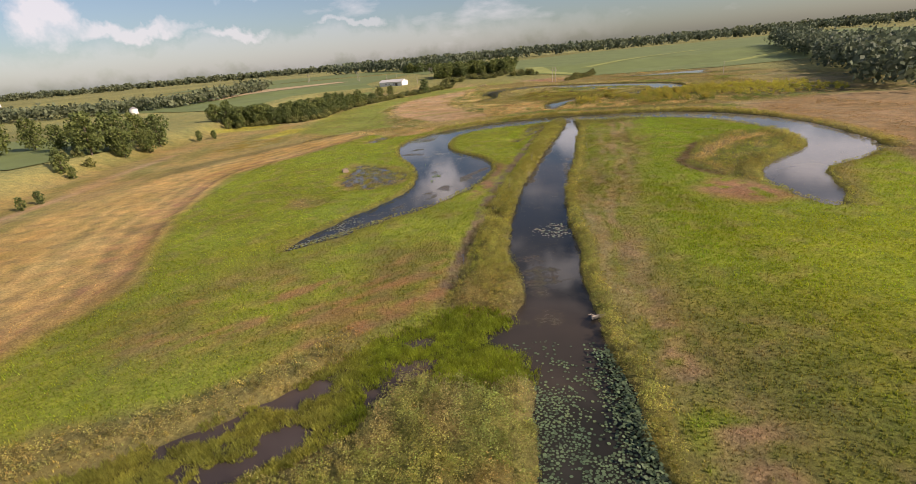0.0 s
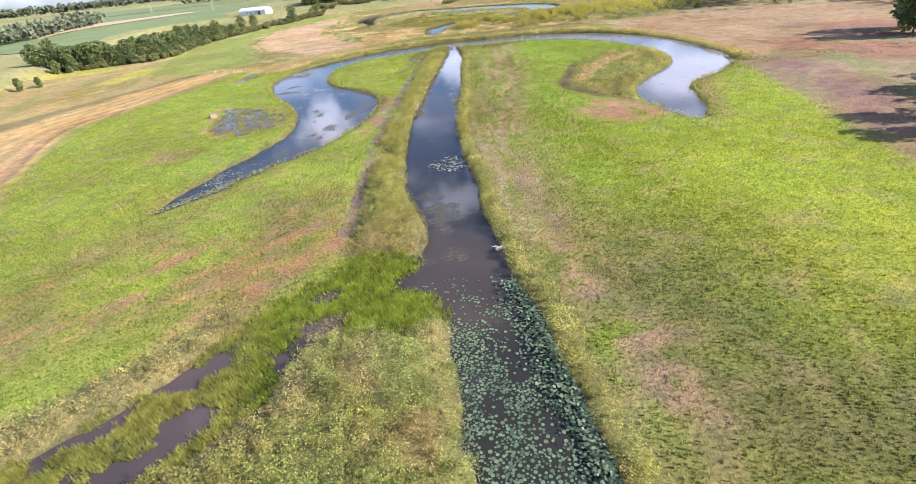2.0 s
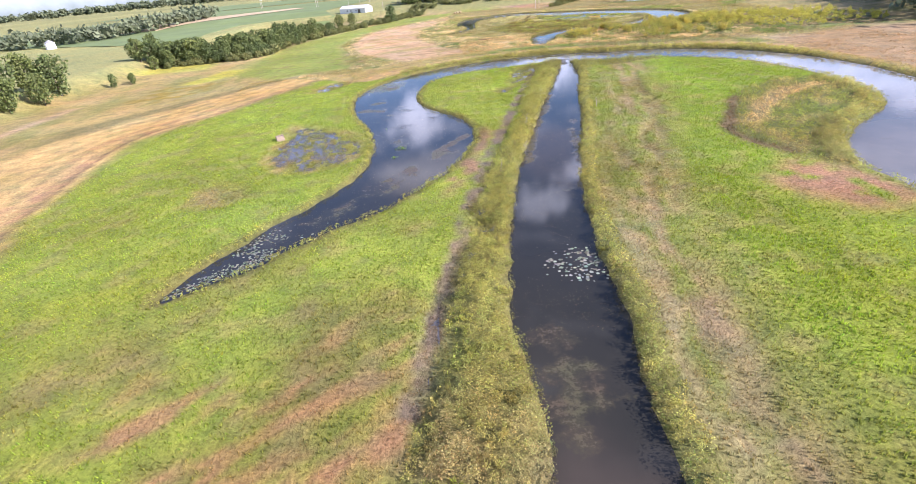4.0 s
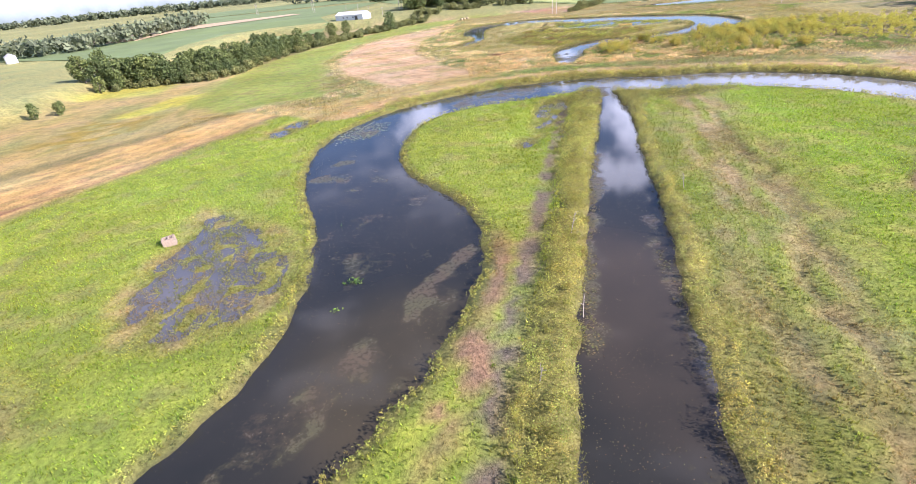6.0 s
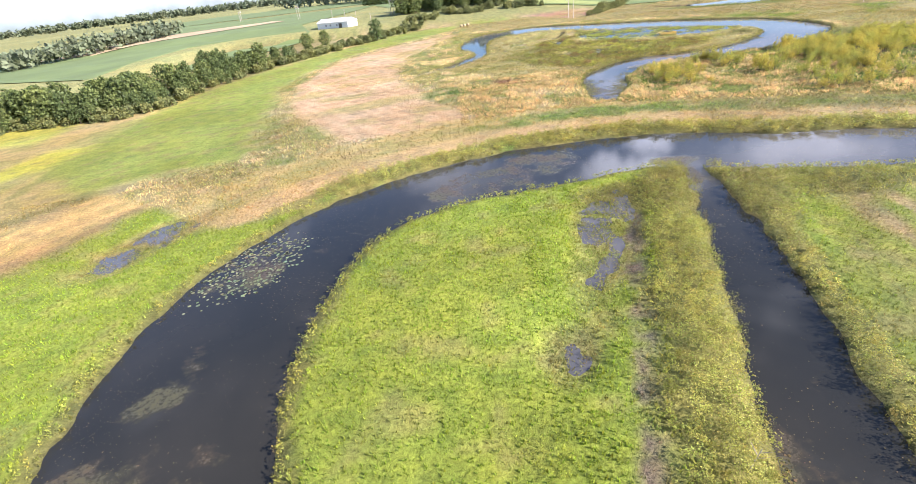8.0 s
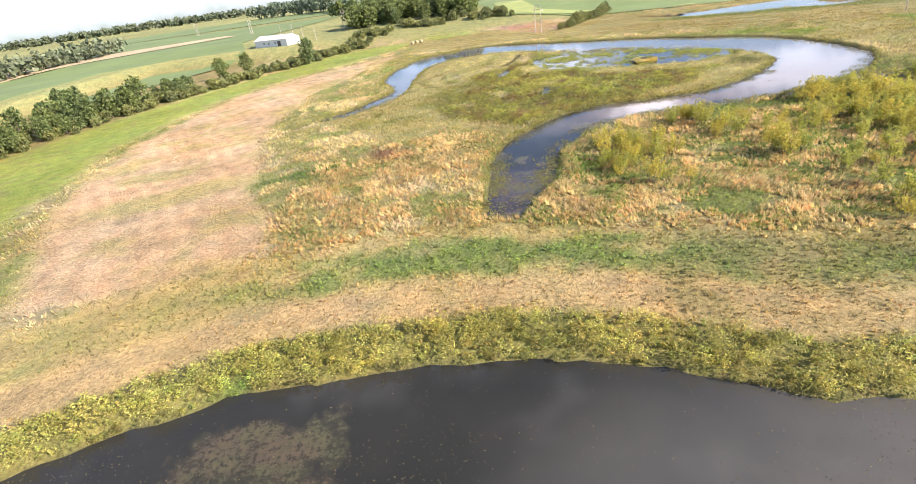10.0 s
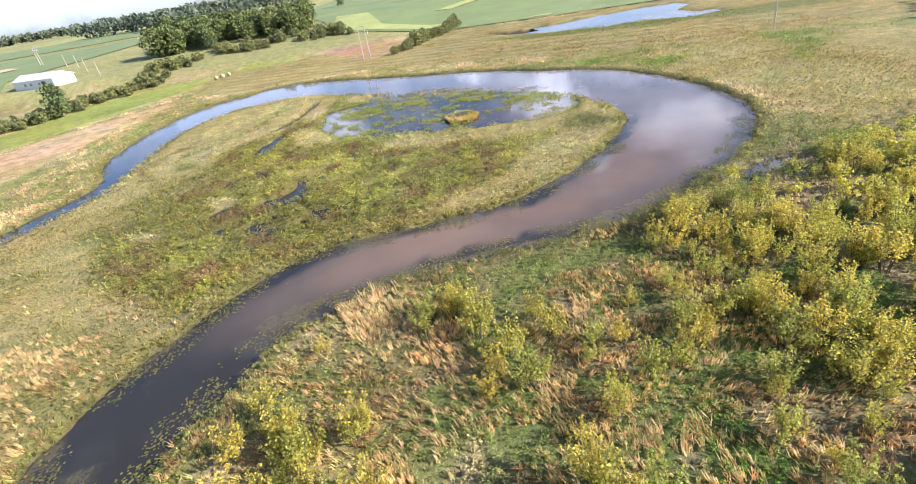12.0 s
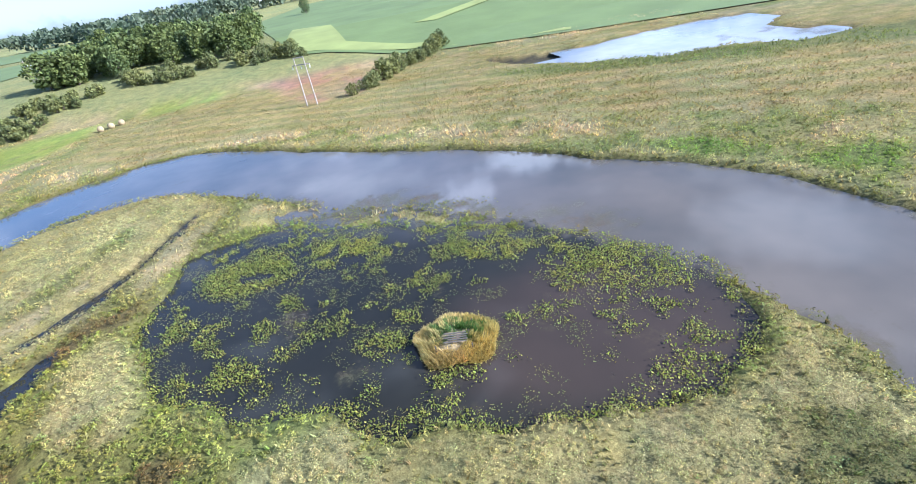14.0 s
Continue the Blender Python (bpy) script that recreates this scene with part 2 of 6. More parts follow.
# ---- building helpers ----
def mesh_of(name, verts, faces, material, tint=None):
    """A mesh from arrays of vertices and of triangles or quads of one size."""
    verts, faces = np.asarray(verts, np.float32), np.asarray(faces, np.int32)
    me = bpy.data.meshes.new(name)
    k = faces.shape[1]
    me.vertices.add(len(verts))
    me.vertices.foreach_set("co", verts.ravel())
    me.loops.add(faces.size)
    me.loops.foreach_set("vertex_index", faces.ravel())
    me.polygons.add(len(faces))
    me.polygons.foreach_set("loop_start", np.arange(0, faces.size, k, dtype=np.int32))
    me.polygons.foreach_set("loop_total", np.full(len(faces), k, np.int32))
    if tint is not None:
        at = me.attributes.new("tint", "FLOAT_COLOR", "POINT")
        at.data.foreach_set("color", np.c_[np.asarray(tint, np.float32), np.ones(len(verts), np.float32)].astype(np.float32).ravel())
    me.materials.append(material)
    me.update(calc_edges=True)
    return me


def part(name, bm, material, parent=None, label="", smooth=False):
    """Links a bmesh as one mesh object under a thing or a part."""
    me = bpy.data.meshes.new(name)
    bm.to_mesh(me)
    bm.free()
    if smooth:
        me.polygons.foreach_set("use_smooth", [True] * len(me.polygons))
    me.materials.append(material)
    ob = new(name, me)
    ob.parent = parent
    return tagged(ob, label)


def add_box(bm, sx, sy, sz, m=None, bevel=0.0):
    m = m or Matrix()
    made = bmesh.ops.create_cube(bm, size=1.0, matrix=m @ Matrix.Diagonal((sx, sy, sz, 1)))
    if bevel:
        edges = {e for v in made["verts"] for e in v.link_edges}
        bmesh.ops.bevel(bm, geom=list(edges), offset=bevel, segments=1, affect="EDGES")
    return bm


def add_rod(bm, a, b, r1, r2, sides=8):
    a, b = Vector(a), Vector(b)
    d = b - a
    m = Matrix.Translation((a + b) / 2) @ d.to_track_quat("Z", "Y").to_matrix().to_4x4()
    bmesh.ops.create_cone(bm, cap_ends=True, segments=sides, radius1=r1, radius2=r2, depth=d.length, matrix=m)
    return bm


rng = np.random.default_rng(7)


def lattice(ix, iy, seed):
    h = ix.astype(np.int64).astype(np.uint32) * np.uint32(374761393) + iy.astype(np.int64).astype(np.uint32) * np.uint32(668265263) + np.uint32((seed * 974711) & 0xFFFFFFFF)
    h = (h ^ (h >> np.uint32(13))) * np.uint32(1274126177)
    return (((h ^ (h >> np.uint32(16))) & np.uint32(0xFFFF)) / 65535.0).astype(np.float32)


def value_noise(x, y, scale, seed=0, octaves=3):
    """Noise from 0 to 1 over the plan; scale is the largest blotch in metres."""
    total, weight, amp = 0.0, 0.0, 1.0
    x, y = np.asarray(x), np.asarray(y)
    for o in range(octaves):
        u, v = x / scale * 2 ** o, y / scale * 2 ** o
        iu, iv = np.floor(u), np.floor(v)
        fu, fv = (u - iu).astype(np.float32), (v - iv).astype(np.float32)
        fu, fv = fu * fu * (3 - 2 * fu), fv * fv * (3 - 2 * fv)
        u0, v0, u1, v1 = int(iu.min()), int(iv.min()), int(iu.max()) + 2, int(iv.max()) + 2
        if (u1 - u0) * (v1 - v0) < 4 * iu.size + 64:  # one table of corner values serves the whole sheet
            table = lattice(*np.meshgrid(np.arange(u0, u1), np.arange(v0, v1)), seed + o).ravel()
            at = ((iv - v0) * (u1 - u0) + (iu - u0)).astype(np.int32)
            a, b, c, d = table[at], table[at + 1], table[at + (u1 - u0)], table[at + (u1 - u0) + 1]
        else:
            a, b = lattice(iu, iv, seed + o), lattice(iu + 1, iv, seed + o)
            c, d = lattice(iu, iv + 1, seed + o), lattice(iu + 1, iv + 1, seed + o)
        ab = a + (b - a) * fu
        total = total + amp * (ab + (c + (d - c) * fu - ab) * fv)
        weight += amp
        amp *= 0.5
    return total / weight


def glide(points, steps=5):
    """A smooth line through control points (Catmull-Rom)."""
    p = np.asarray(points, float)
    q = np.vstack([2 * p[0] - p[1], p, 2 * p[-1] - p[-2]])
    out = []
    for i in range(1, len(q) - 2):
        for s in np.arange(steps) / steps:
            out.append(0.5 * (2 * q[i] + (q[i + 1] - q[i - 1]) * s + (2 * q[i - 1] - 5 * q[i] + 4 * q[i + 1] - q[i + 2]) * s ** 2 + (3 * q[i] - q[i - 1] - 3 * q[i + 1] + q[i + 2]) * s ** 3))
    return np.array(out + [p[-1]])


def smooth(v, a, b):
    t = np.clip((v - a) / (b - a), 0, 1)
    return t * t * (3 - 2 * t)


# ---- the plan: a raster of the wetland ----
X0, Y0, X1, Y1, STEP = -130.0, -40.0, 200.0, 440.0, 0.5
gx, gy = np.arange(X0, X1 + STEP / 2, STEP), np.arange(Y0, Y1 + STEP / 2, STEP)
GX, GY = (a.astype(np.float32) for a in np.meshgrid(gx, gy))
JX, JY = GX + (value_noise(GX, GY, 5.0, 11) - 0.5) * 3.0, GY + (value_noise(GX, GY, 5.0, 31) - 0.5) * 3.0  # ragged edges
KX, KY = GX + (value_noise(GX, GY, 2.6, 51) - 0.5) * 1.3, GY + (value_noise(GX, GY, 2.6, 61) - 0.5) * 1.3


def channel(points, reach=30.0):
    """Distance from the edge of a stream given by x, y and half width: negative in the water."""
    field = np.full(GX.shape, reach, np.float32)
    line = glide(points)
    for (ax, ay, aw), (bx, by, bw) in zip(line[:-1], line[1:]):
        i0, i1 = np.clip([int((min(ax, bx) - reach - X0) / STEP), int((max(ax, bx) + reach - X0) / STEP) + 1], 0, len(gx))
        j0, j1 = np.clip([int((min(ay, by) - reach - Y0) / STEP), int((max(ay, by) + reach - Y0) / STEP) + 1], 0, len(gy))
        if i1 <= i0 or j1 <= j0:
            continue
        px, py = KX[j0:j1, i0:i1] - ax, KY[j0:j1, i0:i1] - ay
        dx, dy = bx - ax, by - ay
        t = np.clip((px * dx + py * dy) / (dx * dx + dy * dy + 1e-9), 0, 1)
        d = np.hypot(px - t * dx, py - t * dy) - (aw + (bw - aw) * t)
        field[j0:j1, i0:i1] = np.minimum(field[j0:j1, i0:i1], d)
    return field


def blur(a, n):
    for axis in (0, 1):
        for _ in range(2):
            c = np.cumsum(np.concatenate([np.repeat(a.take([0], axis), n + 1, axis), a, np.repeat(a.take([-1], axis), n, axis)], axis), axis)
            hi = c.take(range(2 * n + 1, c.shape[axis]), axis)
            lo = c.take(range(0, c.shape[axis] - 2 * n - 1), axis)
            a = (hi - lo) / (2 * n + 1)
    return a


def window(x0, y0, x1, y1):
    """The part of the raster round a stretch of the plan."""
    i0, i1 = np.clip([int((x0 - X0) / STEP), int((x1 - X0) / STEP) + 2], 0, len(gx))
    j0, j1 = np.clip([int((y0 - Y0) / STEP), int((y1 - Y0) / STEP) + 2], 0, len(gy))
    return slice(j0, j1), slice(i0, i1)


def area(points, soft=2, ragged=True):
    """A mask, from 0 to 1, of the ground inside an outline."""
    out = np.zeros(GX.shape, np.float32)
    px, py, pad = [p[0] for p in points], [p[1] for p in points], 3 + 2.2 * soft * STEP
    at = window(min(px) - pad, min(py) - pad, max(px) + pad, max(py) + pad)
    x, y = (JX[at], JY[at]) if ragged else (GX[at], GY[at])
    inside = np.zeros(x.shape, bool)
    for (ax, ay), (bx, by) in zip(points, points[1:] + points[:1]):
        if ay != by:
            inside ^= ((ay > y) != (by > y)) & (x < (bx - ax) * (y - ay) / (by - ay) + ax)
    m = inside.astype(np.float32)
    out[at] = blur(m, soft) if soft else m
    return out


def blob(x, y, rx, ry, turn=0.0, soft=0.35):
    out = np.zeros(GX.shape, np.float32)
    reach = max(rx, ry) * (1 + soft) + 2.5
    at = window(x - reach, y - reach, x + reach, y + reach)
    c, s = math.cos(radians(turn)), math.sin(radians(turn))
    u, v = (JX[at] - x) * c + (JY[at] - y) * s, -(JX[at] - x) * s + (JY[at] - y) * c
    out[at] = 1 - smooth(np.hypot(u / rx, v / ry), 1 - soft, 1 + soft)
    return out


CANAL = [(3, -30, 4), (5, 5, 4), (7, 28, 3.9), (7.6, 36, 3.5), (7.0, 41, 4.0), (8.2, 48.7, 3.7), (8.6, 55, 3.6), (9.2, 64.6, 4.6), (10.7, 79, 4.2),
         (15.0, 99, 4.1), (18.0, 110, 4.0), (21.4, 122, 3.9), (27.0, 143, 3.4), (33.0, 164, 2.6), (36.4, 182, 1.3), (38, 190, 2)]
LAGOON = [(-28.4, 71.3, 0.5), (-24.3, 76, 2.2), (-18.6, 84, 3.6), (-12, 91.5, 4.9), (-6.2, 102, 6.6), (-3.7, 114, 8.4), (-4.9, 125, 8.9), (-10.2, 136.5, 7.4),
          (-13.2, 149, 7.4), (-12.8, 163, 7.4), (-6.5, 176.5, 6.5), (4, 184.5, 6.8), (17, 188.5, 8.0)]
ARC = [(17, 188.5, 8.0), (30, 190.3, 7), (40, 188.5, 7.0), (50, 184.5, 6.7), (62, 182, 6.8), (74, 173.5, 7.2), (83, 160, 6.5), (86.3, 143, 6.4), (85.5, 126, 6.2),
       (82, 112, 6.2), (74, 104, 5.8), (63, 96.5, 4.8), (57.3, 88, 4.9), (55, 79, 3.4), (53.5, 73.5, 1.2)]
SPUR = [(82, 108, 3), (86, 105.5, 1.2), (88, 103.5, 0.6)]
OXBOW = [(36.4, 221.5, 2.2), (39, 229.5, 4.0), (40.6, 237.5, 4.7), (44, 245, 4.9), (50, 252, 5.2), (58, 256.5, 5.6), (66, 257.2, 4.9), (75, 257.5, 4.8), (84, 259.2, 6.4),
         (92, 263.5, 7.0), (100, 269, 7.8), (107.5, 277.5, 8.4), (109.3, 290, 8.4), (107.5, 302, 8.8)]
OXBOW_NORTH = [(107.5, 302, 8.8), (104, 309.5, 9.2), (96, 319, 8.3), (86, 329.5, 8.8), (75, 337, 9.0), (63, 347, 8.3), (51, 356, 9.0), (40, 360.5, 10.5), (28, 355, 9.2),
               (21.0, 346, 6.6), (16.5, 335, 5.3), (15.3, 320, 4.6), (17.4, 306, 2.0), (14.8, 296, 2.7), (7, 284, 2.0), (-3, 276, 0.7)]
POOL_SHORE = [(52.1, 313.5), (53.5, 319.7), (54.5, 325.3), (60.1, 326.8), (69.4, 323.4), (74.3, 320), (83.5, 316), (93.3, 310), (98.1, 305.5), (99.4, 300.5), (99, 297.1), (97.3, 292.8), (94.6, 290.3),
              (90.8, 290), (84.6, 291), (80.8, 290.8), (77.4, 291.2), (72.4, 293), (67, 297), (63.1, 298), (58.8, 300.6), (56.2, 306.1)]
DITCH = [(52.6, 338, 0.5), (51.2, 333.9, 0.8), (49.7, 329.3, 0.7), (47.4, 322.7, 0.9), (44.1, 317.2, 1.0), (40.4, 313.6, 0.8), (35, 308, 0.4)]
SIDE_POOL = [(46.4, 313.6, 0.6), (45.2, 310, 1.3), (43.8, 306.5, 1.4), (42.4, 303, 0.6)]
POND_SHORE = [(108.7, 402.0), (118.3, 392.6), (133.8, 389.8), (149.0, 392.0), (164.3, 390.6), (175.3, 386.0), (172.7, 375.7), (164.4, 371.3), (165.2, 364.3), (171.3, 353.3), (160.7, 352.7), (153.3, 359.9), (144.2, 363.1), (138.3, 363.7), (124.4, 373.5), (113.6, 387.6)]
SLOUGH = [(-60, 4, 4), (-46, 13.5, 4.4), (-32, 22, 4.2), (-24, 26.4, 3.9), (-18, 30, 3.8), (-13.5, 33.8, 3.7), (-9, 39, 3.4), (-4, 42.2, 3.4), (1, 43.2, 3.2), (5, 43, 3.4)]
w_arc = channel(ARC)
w_south = np.minimum(np.minimum(channel(LAGOON), w_arc), np.minimum(channel(CANAL), channel(SPUR)))
w_slough = channel(SLOUGH)
w_ox = np.minimum(channel(OXBOW), channel(OXBOW_NORTH))
w_pool = (0.5 - area(POOL_SHORE, 5)) * 11 + (value_noise(GX, GY, 4.0, 91) - 0.5) * 6.0
w_ditch = np.minimum(channel(DITCH), channel(SIDE_POOL)) + (value_noise(GX, GY, 3.2, 93) - 0.5) * 1.8 + 0.1
w_pond = (0.5 - area(POND_SHORE, 2)) * 6 + (value_noise(GX, GY, 6.0, 95) - 0.5) * 4 * smooth(GX, 150, 166)
WATER = np.minimum.reduce([w_south, w_slough, w_ox, w_pool, w_ditch, w_pond])

# low, flooded ground: the share of it that stands under water
FLOOD = np.zeros(GX.shape, np.float32)
along_bank = value_noise(w_south * 1.1, GY * 0.3, 1.1, 14, 2)  # streaks that follow the water's edge
wetland = area([(-33.9, 133.3), (-28.5, 135.8), (-21.7, 131.0), (-15.5, 123.0), (-12.2, 114.8), (-14.1, 108.7), (-17.4, 103.4), (-25.9, 103.5), (-31.8, 110.8), (-32.8, 119.3), (-30.4, 123.4)], 3)
for f in (wetland, blob(-33, 98, 5, 6) * 0.7, blob(22, 170, 3.0, 8, -25), blob(78, 321, 24, 4.5, -35), blob(14, 150, 2, 4), blob(-31, 176, 4, 9, -25), blob(44, 168, 3, 9, -20) * 0.8, blob(40, 140, 3, 9, -20) * 0.8,
          blob(23, 100, 3, 12, -15) * 0.7, blob(3.5, 80, 1.6, 16, -14) * 0.9, blob(-2.0, 60, 1.3, 11, -6) * 0.9, blob(17, 52, 2, 8, -5) * 0.5, blob(118, 258, 10, 5, 10) * 0.8, blob(104, 256, 6, 3, 30) * 0.9):
    FLOOD = np.maximum(FLOOD, f)
FLOOD = np.maximum(FLOOD, area([(14.3, 153), (21, 175.8), (29, 180), (24.5, 164), (17, 151)], 2))
FLOOD = np.maximum(FLOOD, area([(8.4, 143.7), (12.5, 143), (10.3, 138.6)], 2))
w_canal = channel(CANAL)
along_canal = value_noise(w_canal * 1.2, GY * 0.16, 1.3, 25, 3)
seep = area([(51.2, 172), (46.5, 154.5), (39.5, 135.2), (34.5, 118), (26, 100), (23, 80), (25, 78), (31, 100), (40.5, 121.2), (47, 141.6), (53, 177)], 4)
FLOOD = np.maximum(FLOOD, seep * smooth(along_canal, 0.47, 0.53))
FLOOD = np.maximum(FLOOD, area([(91, 252.5), (102, 260.5), (107, 264), (112, 261), (103, 254), (97, 251.3)], 2))
FLOOD = np.maximum(FLOOD, area([(34, 284), (40, 264), (58, 266), (76, 268), (84, 280), (74, 288), (60, 297), (46, 304)], 3) * smooth(value_noise(GX, GY, 3.2, 17, 3), 0.58, 0.62))


def hill(x, y):
    """Height of the valley's side above the wetland."""
    north = smooth(y - 0.08 * x, 408, 500) * 7.5 + smooth(y, 480, 900) * 5.0
    west = smooth(-x - 62 + 0.30 * (y - 150) * (y > 150), 0, 90) * 4.0 + smooth(-x, 150, 700) * 6.0
    nw = smooth(-x * 0.8 + (y - 352) * 0.55, 8, 75) * 5.0 * smooth(y, 300, 380)
    east = smooth(x, 180, 900) * 6
    return np.maximum(np.maximum(north, west), np.maximum(nw, east)) + (value_noise(x, y, 260.0, 77, 2) - 0.5) * 3 * smooth(np.hypot(x, y - 200), 280, 600)


roughness = value_noise(GX, GY, 1.8, 5) - 0.5
HEIGHT = np.clip(WATER * 0.34 + roughness * 0.22, -0.7, 0.42)
HUMMOCK = smooth(value_noise(GX * 1.9 + GY * 0.5, GY, 1.6, 16, 2) * 0.6 + along_bank * 0.4, 0.43, 0.51)
HEIGHT = np.where(WATER > 0, HEIGHT * (1 - FLOOD) + FLOOD * (-0.055 + 0.062 * HUMMOCK), HEIGHT)
HEIGHT = HEIGHT + np.where(WATER > 3, hill(GX, GY), 0) * smooth(WATER, 3, 12)

# what covers the ground: colour, height of the plants, how thick they stand, and how leafy they are
COLOUR = np.empty(GX.shape + (3,), np.float32)
COLOUR[:] = (0.22, 0.185, 0.07)
TALL = np.full(GX.shape, 0.35, np.float32)
THICK = np.full(GX.shape, 0.8, np.float32)
LEAFY = np.zeros(GX.shape, np.float32)


def cover(mask, colour, tall=None, thick=None, leafy=None):
    js, is_ = np.flatnonzero(mask.any(1)), np.flatnonzero(mask.any(0))
    if not len(js):
        return
    at = slice(js[0], js[-1] + 1), slice(is_[0], is_[-1] + 1)
    m = np.clip(mask[at], 0, 1).astype(np.float32)
    COLOUR[at] += m[..., None] * (np.array(colour, np.float32) - COLOUR[at])
    for grid, v in ((TALL, tall), (THICK, thick), (LEAFY, leafy)):
        if v is not None:
            grid[at] += m * (v - grid[at])


def patchy(scale, lo, hi, seed):
    return smooth(value_noise(GX, GY, scale, seed, 4), lo, hi)


LUSH = (0.235, 0.297, 0.03)
PALE = (0.315, 0.275, 0.10)
# the west meadow and the cut ground beyond it
cover(area([(-70, -40), (-130, -40), (-130, 260), (-75, 290), (-50, 200), (-90, 150)]), (0.37, 0.29, 0.105), 0.4, 0.7)
slope_streak = value_noise(GX * 1.0 + GY * 0.15, GY * 0.10, 3.0, 171, 3)
slope = area([(-66, -40), (-130, -40), (-130, 300), (-80, 290), (-60, 214), (-88, 150), (-92, 95)], 3)
cover(slope * smooth(slope_streak, 0.42, 0.58) * 0.7, (0.27, 0.265, 0.075), 0.4, 0.8)
cover(slope * patchy(12, 0.52, 0.66, 173) * 0.7, (0.42, 0.30, 0.13), 0.4, 0.7)
cover(area([(-92, 176), (-74, 178), (-72, 204), (-92, 204)], 4) * patchy(3, 0.5, 0.62, 175), (0.50, 0.36, 0.035), 0.6, 1.0)
cover(area([(-86.2, 204), (-81.1, 230.3), (-70.2, 232.1), (-68.8, 221.4), (-80.2, 203.3)], 2), (0.36, 0.34, 0.05), 0.15, 0.6)
cover(area([(-124, 240), (-120, 262), (-95, 258), (-92, 240)], 3), (0.34, 0.33, 0.06), 0.15, 0.6)
cover(1 - smooth(channel([(-98, 60, 1.6), (-101.9, 103.4, 1.6), (-103.4, 126, 1.6), (-105.1, 147, 1.5), (-106.7, 178.7, 1.3)], 10), -0.5, 1.5), (0.40, 0.28, 0.16), 0.1, 0.4)
cover(area([(-46, 20), (-49, 44), (-46, 55), (-46, 63), (-57, 91), (-65, 133), (-54, 154), (-34, 196), (-42, 204), (-66, 172), (-86, 140), (-92, 95), (-76, 60), (-80, 20)]), (0.44, 0.30, 0.115), 0.12, 0.5)
cover(area([(-44, 20), (-49, 44), (-46, 55), (-46, 63), (-57, 91), (-65, 133), (-54, 154), (-36, 193), (-60, 160), (-73, 132), (-66, 92), (-55, 62), (-56, 20)], 4) * (0.4 + 0.6 * patchy(4, 0.35, 0.6, 3)), (0.30, 0.17, 0.10), 0.12, 0.4)
hay_rows = channel([(-42, 20, 0), (-46, 60, 0), (-57, 91, 0), (-64.5, 133, 0), (-53, 153, 0), (-34, 193, 0)], 32)
hay = area([(-46, 20), (-49, 44), (-46, 63), (-57, 91), (-65, 133), (-54, 154), (-34, 196), (-42, 204), (-66, 172), (-86, 140), (-92, 95), (-76, 60), (-80, 20)])
windrow = smooth(np.sin(hay_rows * 1.45 + value_noise(GX, GY, 7, 177) * 3.0), 0.0, 0.7)
cover(hay * windrow * 0.6, (0.52, 0.37, 0.14), 0.2, 0.8)
cover(hay * (1 - windrow) * patchy(3, 0.42, 0.58, 179) * 0.55, (0.27, 0.24, 0.08), 0.15, 0.6)
cover(hay * (1 - smooth(np.abs(hay_rows - 1.2), 0.25, 0.7)), (0.17, 0.10, 0.06), 0.1, 0.4)
left_field = area([(-60, -20), (-49, 44), (-46, 53), (-46, 62), (-57, 91), (-64, 133), (-53, 152), (-34, 192), (-20, 190), (2, 186), (30, 184), (34, 184), (5, 50), (-12, 43), (-20, 36), (-37, 32)], 3)
cover(left_field, LUSH, 0.28, 1.0)
cover(area([(-34, 40), (-12, 46), (-3, 58), (2, 90), (-14, 84), (-30, 68), (-42, 50)], 8) * patchy(9, 0.30, 0.62, 9) * 0.8, (0.17, 0.15, 0.04), 0.28, 0.8)
cover(area([(-40, 44), (-14, 46), (-4, 54), (-1, 70), (-14, 62), (-34, 58)], 6) * smooth(value_noise((GX * 0.79 + GY * 0.61) * 0.28, (GY * 0.79 - GX * 0.61) * 1.2, 1.5, 20, 3), 0.50, 0.60) * patchy(7, 0.38, 0.52, 19), (0.30, 0.185, 0.085), 0.15, 0.8)
cover(blob(-9.5, 47.8, 13, 1.7, 38, 0.4) * (0.3 + 0.7 * patchy(1.6, 0.25, 0.5, 22)), (0.29, 0.17, 0.085), 0.14, 0.8)
cover(blob(4.5, 110, 2.2, 10, -15), (0.17, 0.10, 0.05), 0.15, 0.4)
cover(smooth(FLOOD, 0.3, 0.8), (0.27, 0.29, 0.065), 0.28, 1.0)
cover(smooth(FLOOD, 0.3, 0.8) * (GX < -10) * patchy(3.0, 0.56, 0.66, 18), (0.30, 0.26, 0.10), 0.2, 1.0)
cover(blob(4.2, 104, 2.0, 13, -15) * patchy(1.8, 0.36, 0.52, 21), (0.22, 0.14, 0.08), 0.14, 0.5)
